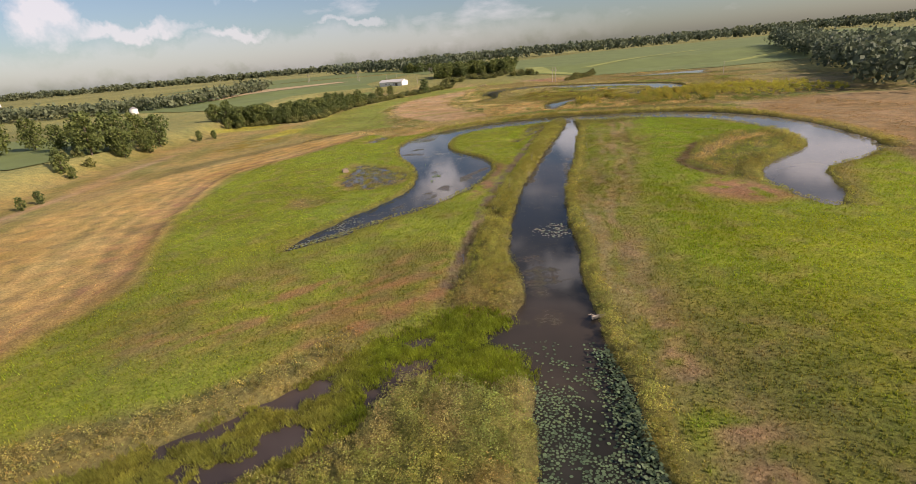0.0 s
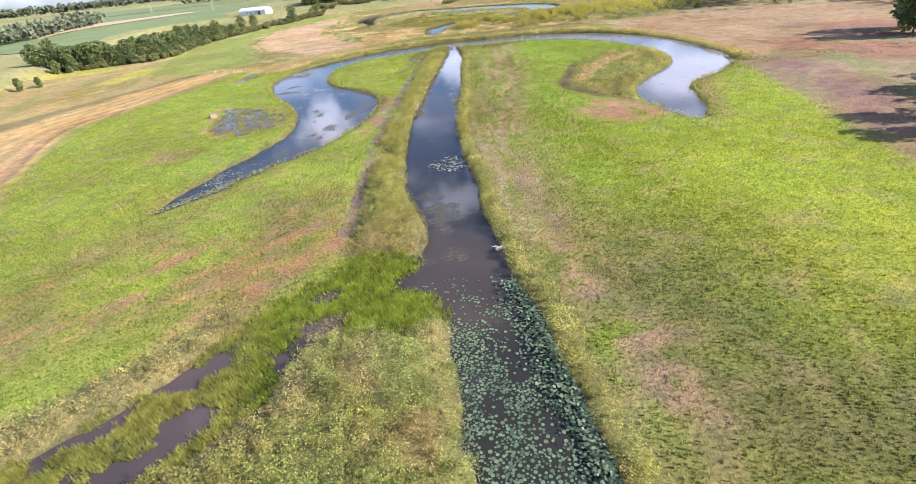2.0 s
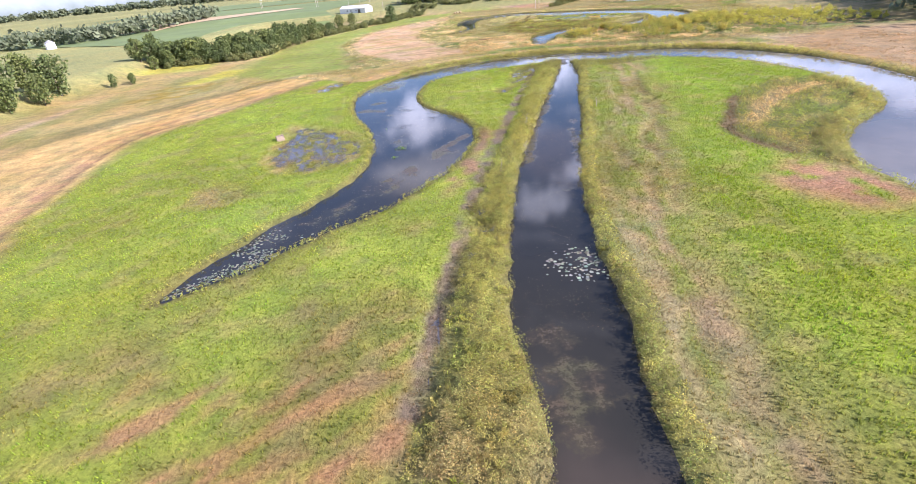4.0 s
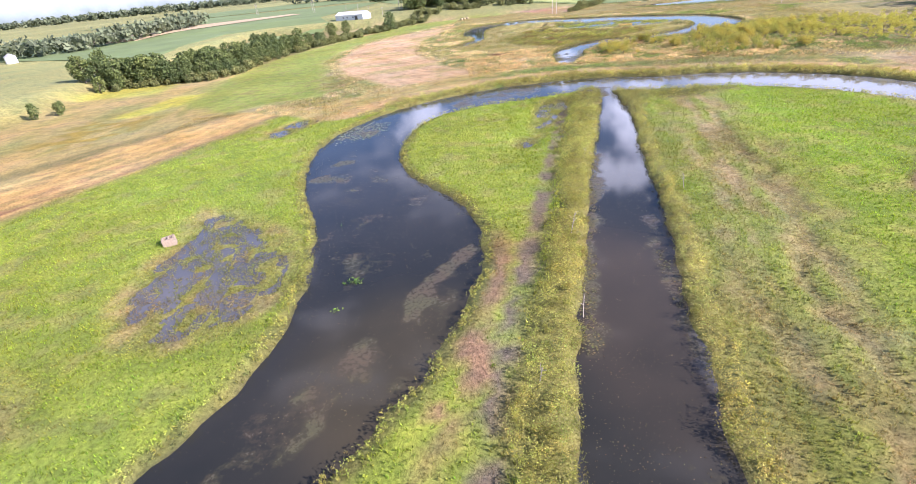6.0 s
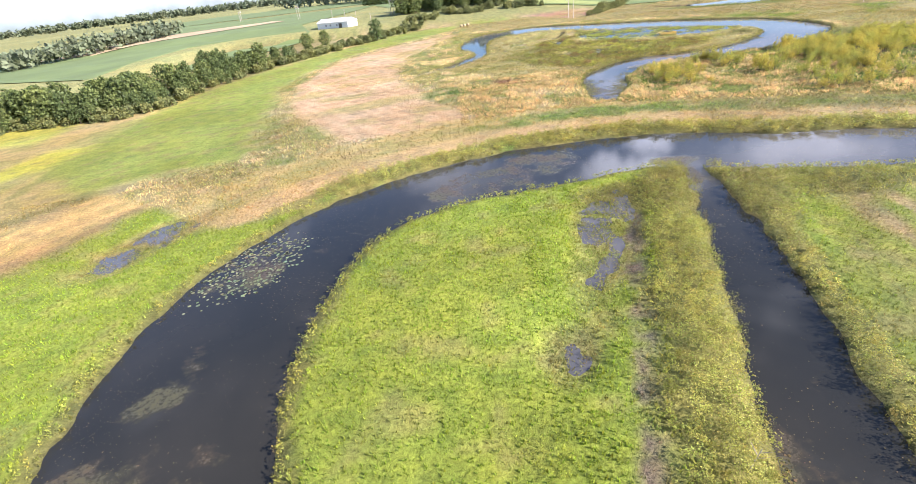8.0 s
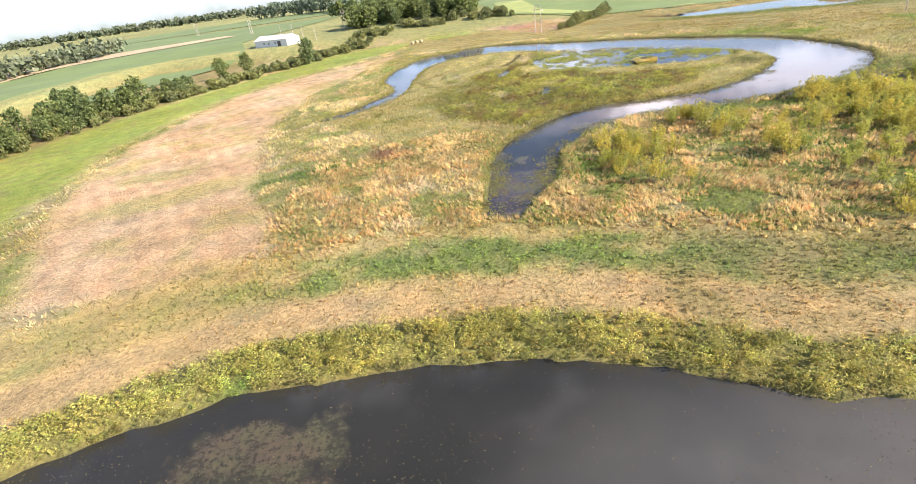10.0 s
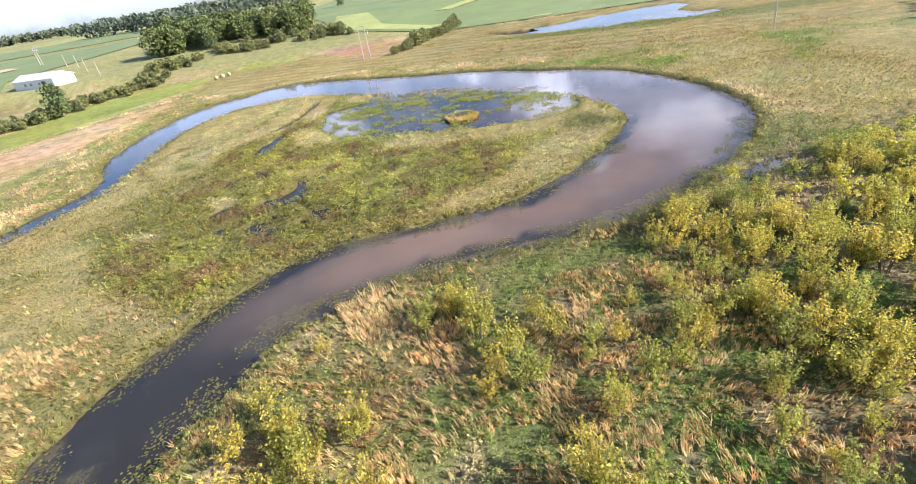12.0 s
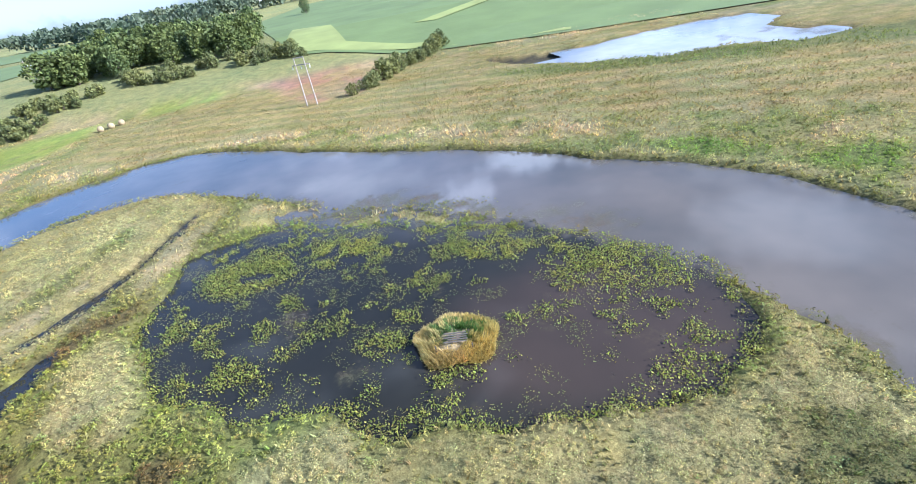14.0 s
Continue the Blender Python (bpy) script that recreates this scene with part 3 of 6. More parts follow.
# the east meadow
right_field = area([(14, -40), (13, 30), (14, 48), (16, 70), (19, 90), (28, 124), (38, 168), (44, 178), (62, 175), (74, 160), (79, 140), (77, 124), (74, 113), (60, 102), (51, 90), (50, 72), (58, 70), (70, 92), (84, 102), (79, 88), (71, 67), (63, 48), (57, 30), (50, -40)], 2)
cover(right_field, (0.205, 0.29, 0.018), 0.3, 1.0)
cover(area([(13, -40), (12, 30), (14, 48), (16, 70), (19, 90), (28, 124), (36, 160), (44, 160), (34, 122), (26, 90), (24, 60), (28, 30), (34, -40)], 10) * patchy(7, 0.2, 0.55, 23) * 0.85, (0.175, 0.16, 0.048), 0.28, 0.8)
cover(area([(13.5, 20), (15, 48), (17, 70), (19, 80), (22, 80), (21, 60), (19, 45), (20, 20)], 3) * patchy(4, 0.36, 0.55, 27) * patchy(1.4, 0.38, 0.55, 28), (0.31, 0.20, 0.125), 0.15, 0.8)
cover(area([(90, 104), (98, 120), (130, 120), (160, 80), (130, 30), (104, 60)], 8), (0.26, 0.17, 0.09), 0.2, 0.5)
cover(area([(18, -40), (18, 24), (26, 42), (40, 46), (50, 30), (60, -40)], 14) * (0.6 + 0.4 * patchy(6, 0.3, 0.6, 29)), (0.115, 0.11, 0.036), 0.28, 0.9)
cover(area([(30, 20), (34, 60), (44, 84), (52, 66), (60, 70), (80, 100), (84, 101), (71, 67), (62, 46), (54, 20), (50, 0)], 14) * 0.8, (0.31, 0.37, 0.018), 0.28, 1.0)
wet_band = area([(14, 44), (16, 64), (21, 90), (28, 112), (34, 132), (41, 158), (48, 176), (56, 175), (46, 140), (38, 112), (28, 86), (22, 60), (18, 44)], 5)
cover(wet_band * 0.75, (0.235, 0.185, 0.085), 0.2, 0.8)
cover(wet_band * smooth(along_canal, 0.50, 0.62) * 0.7, (0.30, 0.225, 0.13), 0.14, 0.6)
cover(wet_band * (1 - smooth(along_canal, 0.36, 0.46)) * 0.85, (0.20, 0.25, 0.035), 0.28, 1.0)
cover(smooth(FLOOD, 0.3, 0.7) * seep, (0.22, 0.20, 0.075), 0.2, 0.8)
cover((channel([(-3.6, 54, 0.7), (-1.6, 64, 0.9), (2.3, 85, 0.9), (8.0, 109, 1.0), (13.0, 127, 1.0), (20, 152, 0.8), (26, 172, 0.7)], 4) < 0) * (0.35 + 0.65 * patchy(2.0, 0.35, 0.5, 36)), (0.15, 0.12, 0.085), 0.14, 0.5)
hook = area([(44.7, 106), (56, 125), (68, 135), (79, 133), (80.5, 123), (76.5, 116.5), (64.5, 104.7), (54.2, 95), (52.3, 85), (48.4, 89), (45.2, 95.5)], 2)
cover(hook, (0.20, 0.235, 0.045), 0.55, 1.0, 0.8)
cover(hook * patchy(2.4, 0.48, 0.6, 38), (0.33, 0.29, 0.09), 0.7, 1.0, 0.9)
cover(hook * (1 - smooth(np.abs(w_arc - 2.2), 1.2, 2.2)), (0.34, 0.31, 0.085), 0.9, 1.0, 1.0)
cover(1 - smooth(channel([(50, 108, 1.0), (57, 117, 1.6), (66, 125, 1.6), (73, 127, 0.8)], 8) + (value_noise(GX, GY, 3, 39) - 0.5) * 3, -0.5, 0.8), (0.45, 0.34, 0.15), 0.5, 1.0)
cover(1 - smooth(channel([(46.5, 93, 0.4), (44.5, 99, 0.6), (44.6, 105.5, 0.7), (49, 114, 0.6), (55, 124, 0.4)], 6), -0.2, 0.9), (0.12, 0.09, 0.045), 0.3, 0.8)
cover(area([(37, 85), (46, 91), (51, 84), (52, 76), (42, 75)], 3) * patchy(1.8, 0.25, 0.45, 8), (0.30, 0.17, 0.095), 0.15, 0.7)
# north of the arc: bank, cut strip, green strip, dry reeds
out = np.where((GY > 176) | (GX > 84), np.minimum(w_arc, channel(LAGOON[8:])), -5)
beyond = area([(-60, 205), (-22, 178), (-8, 184), (20, 190), (50, 184), (74, 172), (85, 150), (87, 100), (180, 60), (200, 440), (-60, 440)], 1, False)
cover(beyond, (0.56, 0.45, 0.22), 0.5, 1.0)
cover(beyond * patchy(14, 0.38, 0.6, 33) * 0.75, (0.30, 0.29, 0.095), 0.42, 1.0, 0.2)
cover(beyond * patchy(4.5, 0.50, 0.60, 37) * 0.85, (0.20, 0.24, 0.06), 0.38, 1.0, 0.6)
cover(beyond * patchy(5, 0.55, 0.68, 35) * 0.8, (0.60, 0.47, 0.28), 0.7, 1.0)
cover(beyond * (1 - smooth(out + (value_noise(GX, GY, 4, 42) - 0.5) * 5, 19, 23)), (0.36, 0.28, 0.11), 0.3, 0.7)
cover(beyond * smooth(out + (value_noise(GX, GY, 3, 41) - 0.5) * 6, 9.5, 12.5) * (1 - smooth(out + (value_noise(GX, GY, 3, 44) - 0.5) * 6, 16.0, 19.0)) * (0.25 + 0.75 * smooth(GX, 0, 22)) * patchy(3.5, 0.30, 0.52, 45), (0.19, 0.255, 0.06), 0.4, 1.0, 0.7)
cover(beyond * smooth(out, 3.5, 5.5) * (1 - smooth(out, 9.0, 11.5)) * (0.55 + 0.45 * patchy(5, 0.3, 0.55, 46)), (0.37, 0.265, 0.125), 0.14, 0.6)
cover(beyond * (1 - smooth(out, 4.0, 5.5)), (0.37, 0.35, 0.09), 0.85, 1.0, 1.0)
cover(area([(91, 106), (95, 130), (96, 186), (140, 196), (195, 150), (195, 60), (112, 50), (100, 92)], 6), (0.30, 0.215, 0.115), 0.2, 0.6)
plough = area([(87, 104), (80, 89), (72, 67), (64, 48), (58, 30), (52, -40), (110, -40), (140, 40), (150, 90), (110, 112)], 3)
cover(plough, (0.25, 0.20, 0.10), 0.15, 0.7)
cover(plough * smooth(np.sin((GX * 0.75 - GY * 0.45) * 0.55 + value_noise(GX, GY, 12, 48) * 3), 0.1, 0.8) * 0.7, (0.19, 0.205, 0.065), 0.2, 0.8)
cover(area([(87, 103), (80, 89), (72, 67), (64, 48), (58, 30), (70, 30), (76, 46), (86, 64), (94, 84), (96, 100)], 4) * (0.35 + 0.65 * patchy(3.5, 0.35, 0.55, 52)), (0.21, 0.13, 0.095), 0.12, 0.5)
cover(area([(98, 100), (104, 130), (140, 140), (170, 100), (130, 60), (108, 70)], 6) * patchy(9, 0.4, 0.6, 49), (0.24, 0.14, 0.085), 0.15, 0.4)
for x, y in ((14.6, 196.3), (2.2, 189.6), (-3.2, 187.4), (-10, 184)):
    cover(blob(x, y, 1.6, 0.8, 25), (0.24, 0.36, 0.06), 0.6, 1.0, 1.0)
# stubble field and meadow under the hedge
cover(area([(-72, 214), (-55, 196), (-30, 208), (-45, 280), (-40, 330), (-20, 362), (8, 400), (12, 425), (-20, 414), (-55, 350), (-72, 300), (-76, 260)], 4), (0.20, 0.235, 0.045), 0.15, 0.7)
stubble = area([(-32, 243), (-17, 216), (-12.6, 210), (0, 213), (11, 217.7), (5, 230), (1, 239), (-9.5, 272), (-9.5, 316), (8.7, 376), (0, 372), (-17, 359), (-36, 326), (-40, 278)], 2)
drill = smooth(np.sin((GX * 0.85 + GY * 0.52 + value_noise(GX, GY, 14, 47) * 5) * 2.2), -0.2, 0.8)
cover(stubble, (0.44, 0.31, 0.18), 0.2, 0.8)
cover(stubble * drill * 0.55, (0.34, 0.215, 0.12), 0.2, 0.25)
cover(stubble * np.maximum(patchy(6, 0.5, 0.7, 43), blob(-12, 240, 14, 4, 20)) * 0.6, (0.27, 0.25, 0.08), 0.2, 0.6)
cover(area([(15.8, 249.9), (18.8, 252.9), (23.1, 251), (25.6, 244.5), (19.4, 243.6)], 2), (0.23, 0.12, 0.062), 0.35, 1.0, 0.0)
cover(blob(9, 243, 8, 2.2, 22), (0.12, 0.18, 0.035), 0.5, 0.9, 0.5)
# the tongue of marsh inside the oxbow
isle = area([(36, 240), (44, 256), (58, 263), (74, 262), (88, 268), (98, 279), (101, 291), (98, 303), (88, 315), (60, 334), (44, 349), (30, 346), (22, 335), (20, 312), (22, 300), (18, 292), (2, 276), (14, 262), (28, 250)], 1)
marsh = area([(27.5, 279.4), (35.3, 289.8), (42.4, 298.6), (56.6, 294.3), (64.5, 289.4), (71.7, 285.9), (82.2, 282.4), (83, 278), (78.4, 269.8), (76.5, 267.1), (69.1, 266.4), (65.7, 264.1), (54, 262.4), (46.4, 259.1),
              (42.9, 254.8), (39, 258), (30, 266)], 2)
cover(isle, PALE, 0.32, 1.0, 0.0)
cover(marsh, (0.195, 0.19, 0.042), 0.5, 1.0, 0.9)
cover(marsh * patchy(3.5, 0.50, 0.62, 53), (0.19, 0.135, 0.05), 0.55, 1.0, 0.9)
for x, y, rx, ry in ((46.6, 311, 1.5, 2), (63.9, 272.9, 2.2, 1.2), (40.8, 281.3, 2.6, 1.4), (32.8, 275.5, 3, 1.5)):
    cover(marsh * blob(x, y, rx, ry, -30), (0.42, 0.37, 0.17), 0.4, 1.0)
cover(marsh * patchy(3, 0.58, 0.68, 57), (0.25, 0.265, 0.045), 0.45, 1.0, 1.0)
cover(isle * (1 - smooth(w_pool, 1.0, 3.0)), (0.22, 0.26, 0.055), 0.5, 1.0, 1.0)
cover(area([(14, 262), (24, 270), (40, 292), (46, 312), (52, 336), (44, 348), (40, 330), (36, 306), (24, 288), (6, 276)], 3) * patchy(5, 0.4, 0.6, 63) * 0.7, (0.20, 0.21, 0.05), 0.5, 0.9, 0.5)
west_isle = isle * area([(6, 272), (24, 262), (44, 296), (54, 318), (62, 338), (44, 352), (26, 350), (18, 334), (18, 300)], 2)
cover(area([(46.7, 308.3), (49.6, 312.1), (55.3, 306.1), (57.3, 302.2), (54.3, 300.7), (50.7, 299.7)], 1), (0.43, 0.39, 0.20), 0.4, 1.0, 0.0)
bank_line = w_ditch + (value_noise(GX, GY, 5, 161) - 0.5) * 2.0
cover(west_isle * smooth(bank_line, 0.8, 1.6) * (1 - smooth(bank_line, 3.6, 4.6)), (0.42, 0.36, 0.19), 0.4, 1.0)
cover(west_isle * smooth(bank_line, 4.2, 5.0) * (1 - smooth(bank_line, 7.0, 8.2)) * patchy(4, 0.3, 0.5, 163), (0.24, 0.245, 0.08), 0.5, 1.0, 0.7)
cover(west_isle * smooth(bank_line, 10.5, 11.5) * (1 - smooth(bank_line, 12.5, 14)) * patchy(5, 0.35, 0.5, 165), (0.22, 0.20, 0.075), 0.4, 1.0, 0.6)
MAT = np.maximum.reduce([area([(62.8, 289.4), (64.6, 294.7), (68.6, 296.5), (75.5, 292.2), (79.4, 291.3), (84.3, 292.1), (93.9, 290.7), (100.7, 295.4), (102.2, 293.2), (100.0, 283.7), (96.0, 275.4), (89.8, 269.3), (81.6, 272.2), (82.4, 274.4), (86.0, 278.0), (90.4, 281.4), (84.5, 282.7), (80.6, 283.8), (74.6, 286.4), (71.9, 284.4), (67.7, 288.0)], 1), area([(88.4, 271.3), (81.4, 266.4), (76.2, 266.1), (71.9, 264.1), (68.2, 263.9), (70.3, 266.9), (75.0, 267.9), (79.3, 270.7), (83.5, 277.6), (88.7, 278.1), (92.9, 279.4)], 1), area([(47.4, 306.7), (50.8, 312.4), (56.5, 303.4), (56.0, 300.5), (50.9, 300.1)], 1), area([(26.3, 325.3), (31.0, 336.5), (43.5, 347.8), (53.1, 343.1), (56.5, 335.9), (50.1, 327.1), (45.8, 314.4), (39.3, 311.8), (35.3, 308.2)], 1)]) * (w_ox > 0.8)
MAT *= 1 - 0.85 * west_isle * smooth(bank_line, 5.2, 6.0) * (1 - smooth(bank_line, 7.0, 8.2))
MAT *= 1 - patchy(4, 0.64, 0.70, 181)
sedge = area([(32.4, 307.5), (39.6, 311.1), (46.0, 313.5), (49.4, 323.6), (56.5, 303.4), (64.6, 294.7), (62.8, 289.4), (67.7, 288.0), (71.9, 284.4), (74.6, 286.4), (80.6, 283.8), (90.4, 281.4), (82.4, 274.4), (81.6, 272.2), (63.6, 276.0), (47.4, 281.6)], 2) * (1 - MAT) * (w_ox > 0.8)
cover(sedge, (0.215, 0.215, 0.045), 0.45, 1.0, 1.0)
cover(sedge * patchy(4.5, 0.48, 0.6, 189), (0.30, 0.30, 0.06), 0.4, 1.0, 1.0)
cover(sedge * patchy(3.5, 0.54, 0.64, 191), (0.18, 0.125, 0.045), 0.5, 1.0, 1.0)
cover(area([(53.0, 314.1), (56.7, 302.2), (64.5, 295.6), (68.6, 296.9), (75.6, 292.6), (80.6, 292.0), (84.4, 292.6), (94.1, 291.2), (98.2, 294.2), (98.3, 291.7), (94.2, 289.5), (84.3, 290.7), (79.2, 290.5), (68.6, 294.6), (64.7, 293.8), (56.6, 300.3)], 1) * (w_pool > -0.5), (0.24, 0.27, 0.05), 0.45, 1.0, 1.0)
MAT *= 1 - area([(53.0, 314.1), (56.7, 302.2), (64.5, 295.6), (68.6, 296.9), (75.6, 292.6), (80.6, 292.0), (84.4, 292.6), (94.1, 291.2), (98.2, 294.2), (98.3, 291.7), (94.2, 289.5), (84.3, 290.7), (79.2, 290.5), (68.6, 294.6), (64.7, 293.8), (56.6, 300.3)], 1)
cover(MAT, (0.42, 0.37, 0.155), 0.42, 1.0, 0.0)
cover(blob(97, 284, 7, 5, 40) * patchy(3, 0.35, 0.5, 167), (0.18, 0.18, 0.06), 0.45, 1.0, 0.6)
# willow flat and pale grass east of the oxbow
thicket = area([(66, 250), (84, 250), (98, 257), (110, 266), (128, 262), (150, 240), (150, 200), (118, 200), (92, 214), (70, 232)], 5)
cover(thicket, (0.18, 0.18, 0.06), 0.45, 0.9, 0.7)
cover(thicket * patchy(3.5, 0.44, 0.56, 72), (0.16, 0.22, 0.05), 0.35, 1.0, 1.0)
cover(thicket * patchy(4, 0.54, 0.64, 73) * (1 - 0.6 * smooth(GY, 240, 248)) * (1 - 0.6 * smooth(GX, 80, 95)), (0.44, 0.35, 0.20), 0.5, 1.0, 0.0)
cover(area([(116, 262), (121, 280), (120, 300), (140, 322), (165, 300), (165, 250), (135, 255)], 3), PALE, 0.35, 0.9)
cover(area([(106.8, 327.4), (117.0, 320.3), (121.3, 312.7), (129.8, 309.7), (118.1, 300.1), (117.7, 306.0), (116.1, 312.3), (111.4, 317.9)], 2) * (0.3 + 0.7 * patchy(3, 0.3, 0.46, 79)), (0.19, 0.27, 0.045), 0.5, 1.0, 0.7)
cover(area([(146.8, 329.9), (157.7, 323.7), (161.6, 309.1), (134.0, 286.2), (145.1, 301.0), (148.1, 311.7), (147.3, 320.3)], 2) * (0.35 + 0.65 * patchy(4, 0.32, 0.48, 193)), (0.20, 0.285, 0.045), 0.45, 1.0, 0.6)
# strips north of the oxbow
cover(area([(20, 376), (60, 372), (100, 345), (125, 325), (190, 300), (195, 380), (100, 420), (40, 430), (12, 420)], 3), (0.22, 0.20, 0.065), 0.3, 0.8)
cover(area([(20, 376), (60, 372), (100, 345), (125, 325), (190, 300), (195, 380), (100, 420), (40, 430), (12, 420)], 3) * smooth(np.sin((GX * 0.42 + GY * 0.9) * 1.1 + value_noise(GX, GY, 8, 88) * 4), -0.1, 0.7) * 0.85, (0.36, 0.28, 0.12), 0.4, 0.8)
cover(area([(104, 382), (110, 372), (140, 352), (190, 330), (192, 345), (140, 362), (118, 378)], 2), (0.19, 0.22, 0.06), 0.5, 0.9, 0.4)
cover(area([(25.1, 434.0), (38.0, 442.8), (55.2, 422.6), (65.8, 390.0), (77.9, 391.5), (93.1, 429.7), (70.6, 445.9), (51.8, 451.5)], 3) * (0.35 + 0.65 * patchy(8, 0.35, 0.55, 91)), (0.29, 0.165, 0.105), 0.15, 0.4, 0.0)
cover(area([(16, 430), (22, 418), (40, 424), (38, 440), (20, 440)], 3), (0.20, 0.23, 0.05), 0.2, 0.7)
# leafy banks: the levee, the canal's east bank, and thin margins round the lagoon
levee = area([(-3.5, 49), (-0.4, 59), (0.8, 71), (5.2, 94), (9.4, 109), (14.6, 127), (22.3, 156), (29.5, 179), (33, 185), (37, 186), (27, 143), (15, 99), (9, 64), (8, 46)], 1) * (w_canal > -0.4)
cover(levee, (0.36, 0.345, 0.075), 1.0, 1.0, 1.0)
cover(levee * blob(0.5, 51, 6, 5) * (0.35 + 0.65 * patchy(2.5, 0.34, 0.5, 101)), (0.43, 0.36, 0.15), 0.9, 1.0, 1.0)
east_bank = (w_canal > -0.3) * (1 - smooth(w_canal, 1.7, 2.5)) * (GX > np.interp(GY, [-30, 28, 64, 99, 143, 182], [3, 7, 9, 15, 27, 36.5])) * (GY < 186)
cover(east_bank, (0.36, 0.345, 0.085), 0.75, 1.0, 1.0)
thin = (w_south > -0.3) * (1 - smooth(w_south, 0.8, 1.6)) * (w_canal > 3) * (1 - beyond)
cover(thin, (0.27, 0.28, 0.06), 0.6, 1.0, 0.9)
corner = area([(20, 176), (29, 179), (35, 184), (38, 180), (46, 177), (60, 174), (60, 170), (42, 170), (36, 160), (30, 168)], 1) * (w_south > -0.3)
cover(corner * 0.8, (0.27, 0.26, 0.065), 0.9, 1.0, 0.9)
scrub = area([(66, 228), (70, 238), (84, 250), (98, 257), (112, 262), (130, 258), (150, 236), (150, 190), (112, 194), (90, 202), (74, 210), (67, 220)], 6)
cover(scrub * (0.7 + 0.3 * patchy(4, 0.36, 0.5, 74)), (0.15, 0.22, 0.045), 0.4, 1.0, 1.0)
cover(scrub * patchy(3, 0.54, 0.62, 76) * 0.8, (0.23, 0.175, 0.085), 0.45, 1.0, 0.6)
cover(scrub * patchy(2.6, 0.51, 0.58, 78), (0.40, 0.32, 0.18), 0.5, 1.0, 0.0)
cover(area([(44, 198), (60, 196), (78, 190), (100, 186), (100, 212), (74, 224), (58, 222), (48, 214)], 8) * (0.25 + 0.45 * patchy(4, 0.4, 0.58, 86)), (0.22, 0.20, 0.08), 0.42, 1.0, 0.4)
shore = area([(54, 243), (62, 249), (74, 252), (86, 251), (84, 240), (70, 236), (58, 237)], 4)
cover(shore * (0.6 + 0.4 * patchy(2.5, 0.4, 0.55, 82)), (0.175, 0.19, 0.058), 0.42, 1.0, 1.0)
cover(shore * patchy(2.0, 0.56, 0.64, 84), (0.40, 0.31, 0.18), 0.5, 1.0, 0.0)
weed_line = channel([(60, 250.5, 0.8), (73, 252.3, 1.0), (81, 251.4, 1.0), (86, 251.8, 1.1), (91.4, 254.3, 1.0), (95.4, 256.8, 1.0), (100, 259.7, 1.0), (105, 264, 0.9), (110, 268.5, 0.9), (116, 277, 0.9), (118, 290, 0.7)], 6)
ox_rim = (w_ox > -0.3) * (1 - smooth(w_ox, 0.6, 1.6))
cover(ox_rim, (0.24, 0.23, 0.06), 0.5, 1.0, 0.8)
cover((1 - smooth(weed_line + (value_noise(GX, GY, 2.0, 99) - 0.5) * 1.6, -0.4, 0.3)) * 0.95, (0.15, 0.155, 0.05), 0.7, 1.0, 1.0)
# the rank growth by the slough: tall weeds, rushes, fringe
weeds = area([(-46, 0), (-46, 8), (-34, 15.5), (-22.5, 21), (-18, 24.2), (-13, 26.2), (-10.6, 28.4), (-9, 31.4), (-8, 34), (-7.4, 36.6), (-5, 37.2), (-2.8, 35), (2, 35), (4.8, 34.2), (4.6, 28), (3, 0)], 1)
cover(weeds, (0.34, 0.36, 0.095), 1.25, 1.0, 1.0)
cover(weeds * patchy(2.5, 0.55, 0.66, 107), (0.42, 0.35, 0.13), 1.25, 1.0, 1.0)
cover(area([(-4.6, 40.4), (-8, 39.8), (-9, 36.4), (-7, 33), (-5, 36.2)], 1), (0.46, 0.37, 0.15), 1.1, 1.0, 0.8)
fringe = area([(-46, 19), (-38, 24.5), (-30.7, 27.6), (-22.7, 30.8), (-17.4, 35.4), (-13, 38.8), (-11.8, 43.5), (-14, 45), (-16.5, 41.5), (-20, 38.2), (-26, 35), (-37, 30), (-46, 25)], 1)
cover(fringe, (0.41, 0.35, 0.115), 0.8, 1.0, 0.6)
RUSHES = area([(-12.3, 37.8), (-10.9, 41.5), (-6.9, 45), (-2.5, 48.5), (2.4, 47.1), (3.8, 44.6), (0.6, 43.6), (0.4, 41.8), (4, 39), (4.6, 36.2), (-2.7, 36), (-5, 40.2), (-8.2, 39.7), (-8.7, 36.5)], 1) * (1 - 0.9 * blob(-5.5, 43.5, 2.2, 0.9, 30) * patchy(1.2, 0.4, 0.5, 112))
RUSHES = np.maximum(RUSHES, (w_slough < 0.4) * (GX < -9) * patchy(3.0, 0.55, 0.59, 113))
RUSHES = np.maximum(RUSHES, (np.abs(w_slough + 0.2) < 0.6) * (GX < -9) * patchy(1.5, 0.42, 0.52, 114))
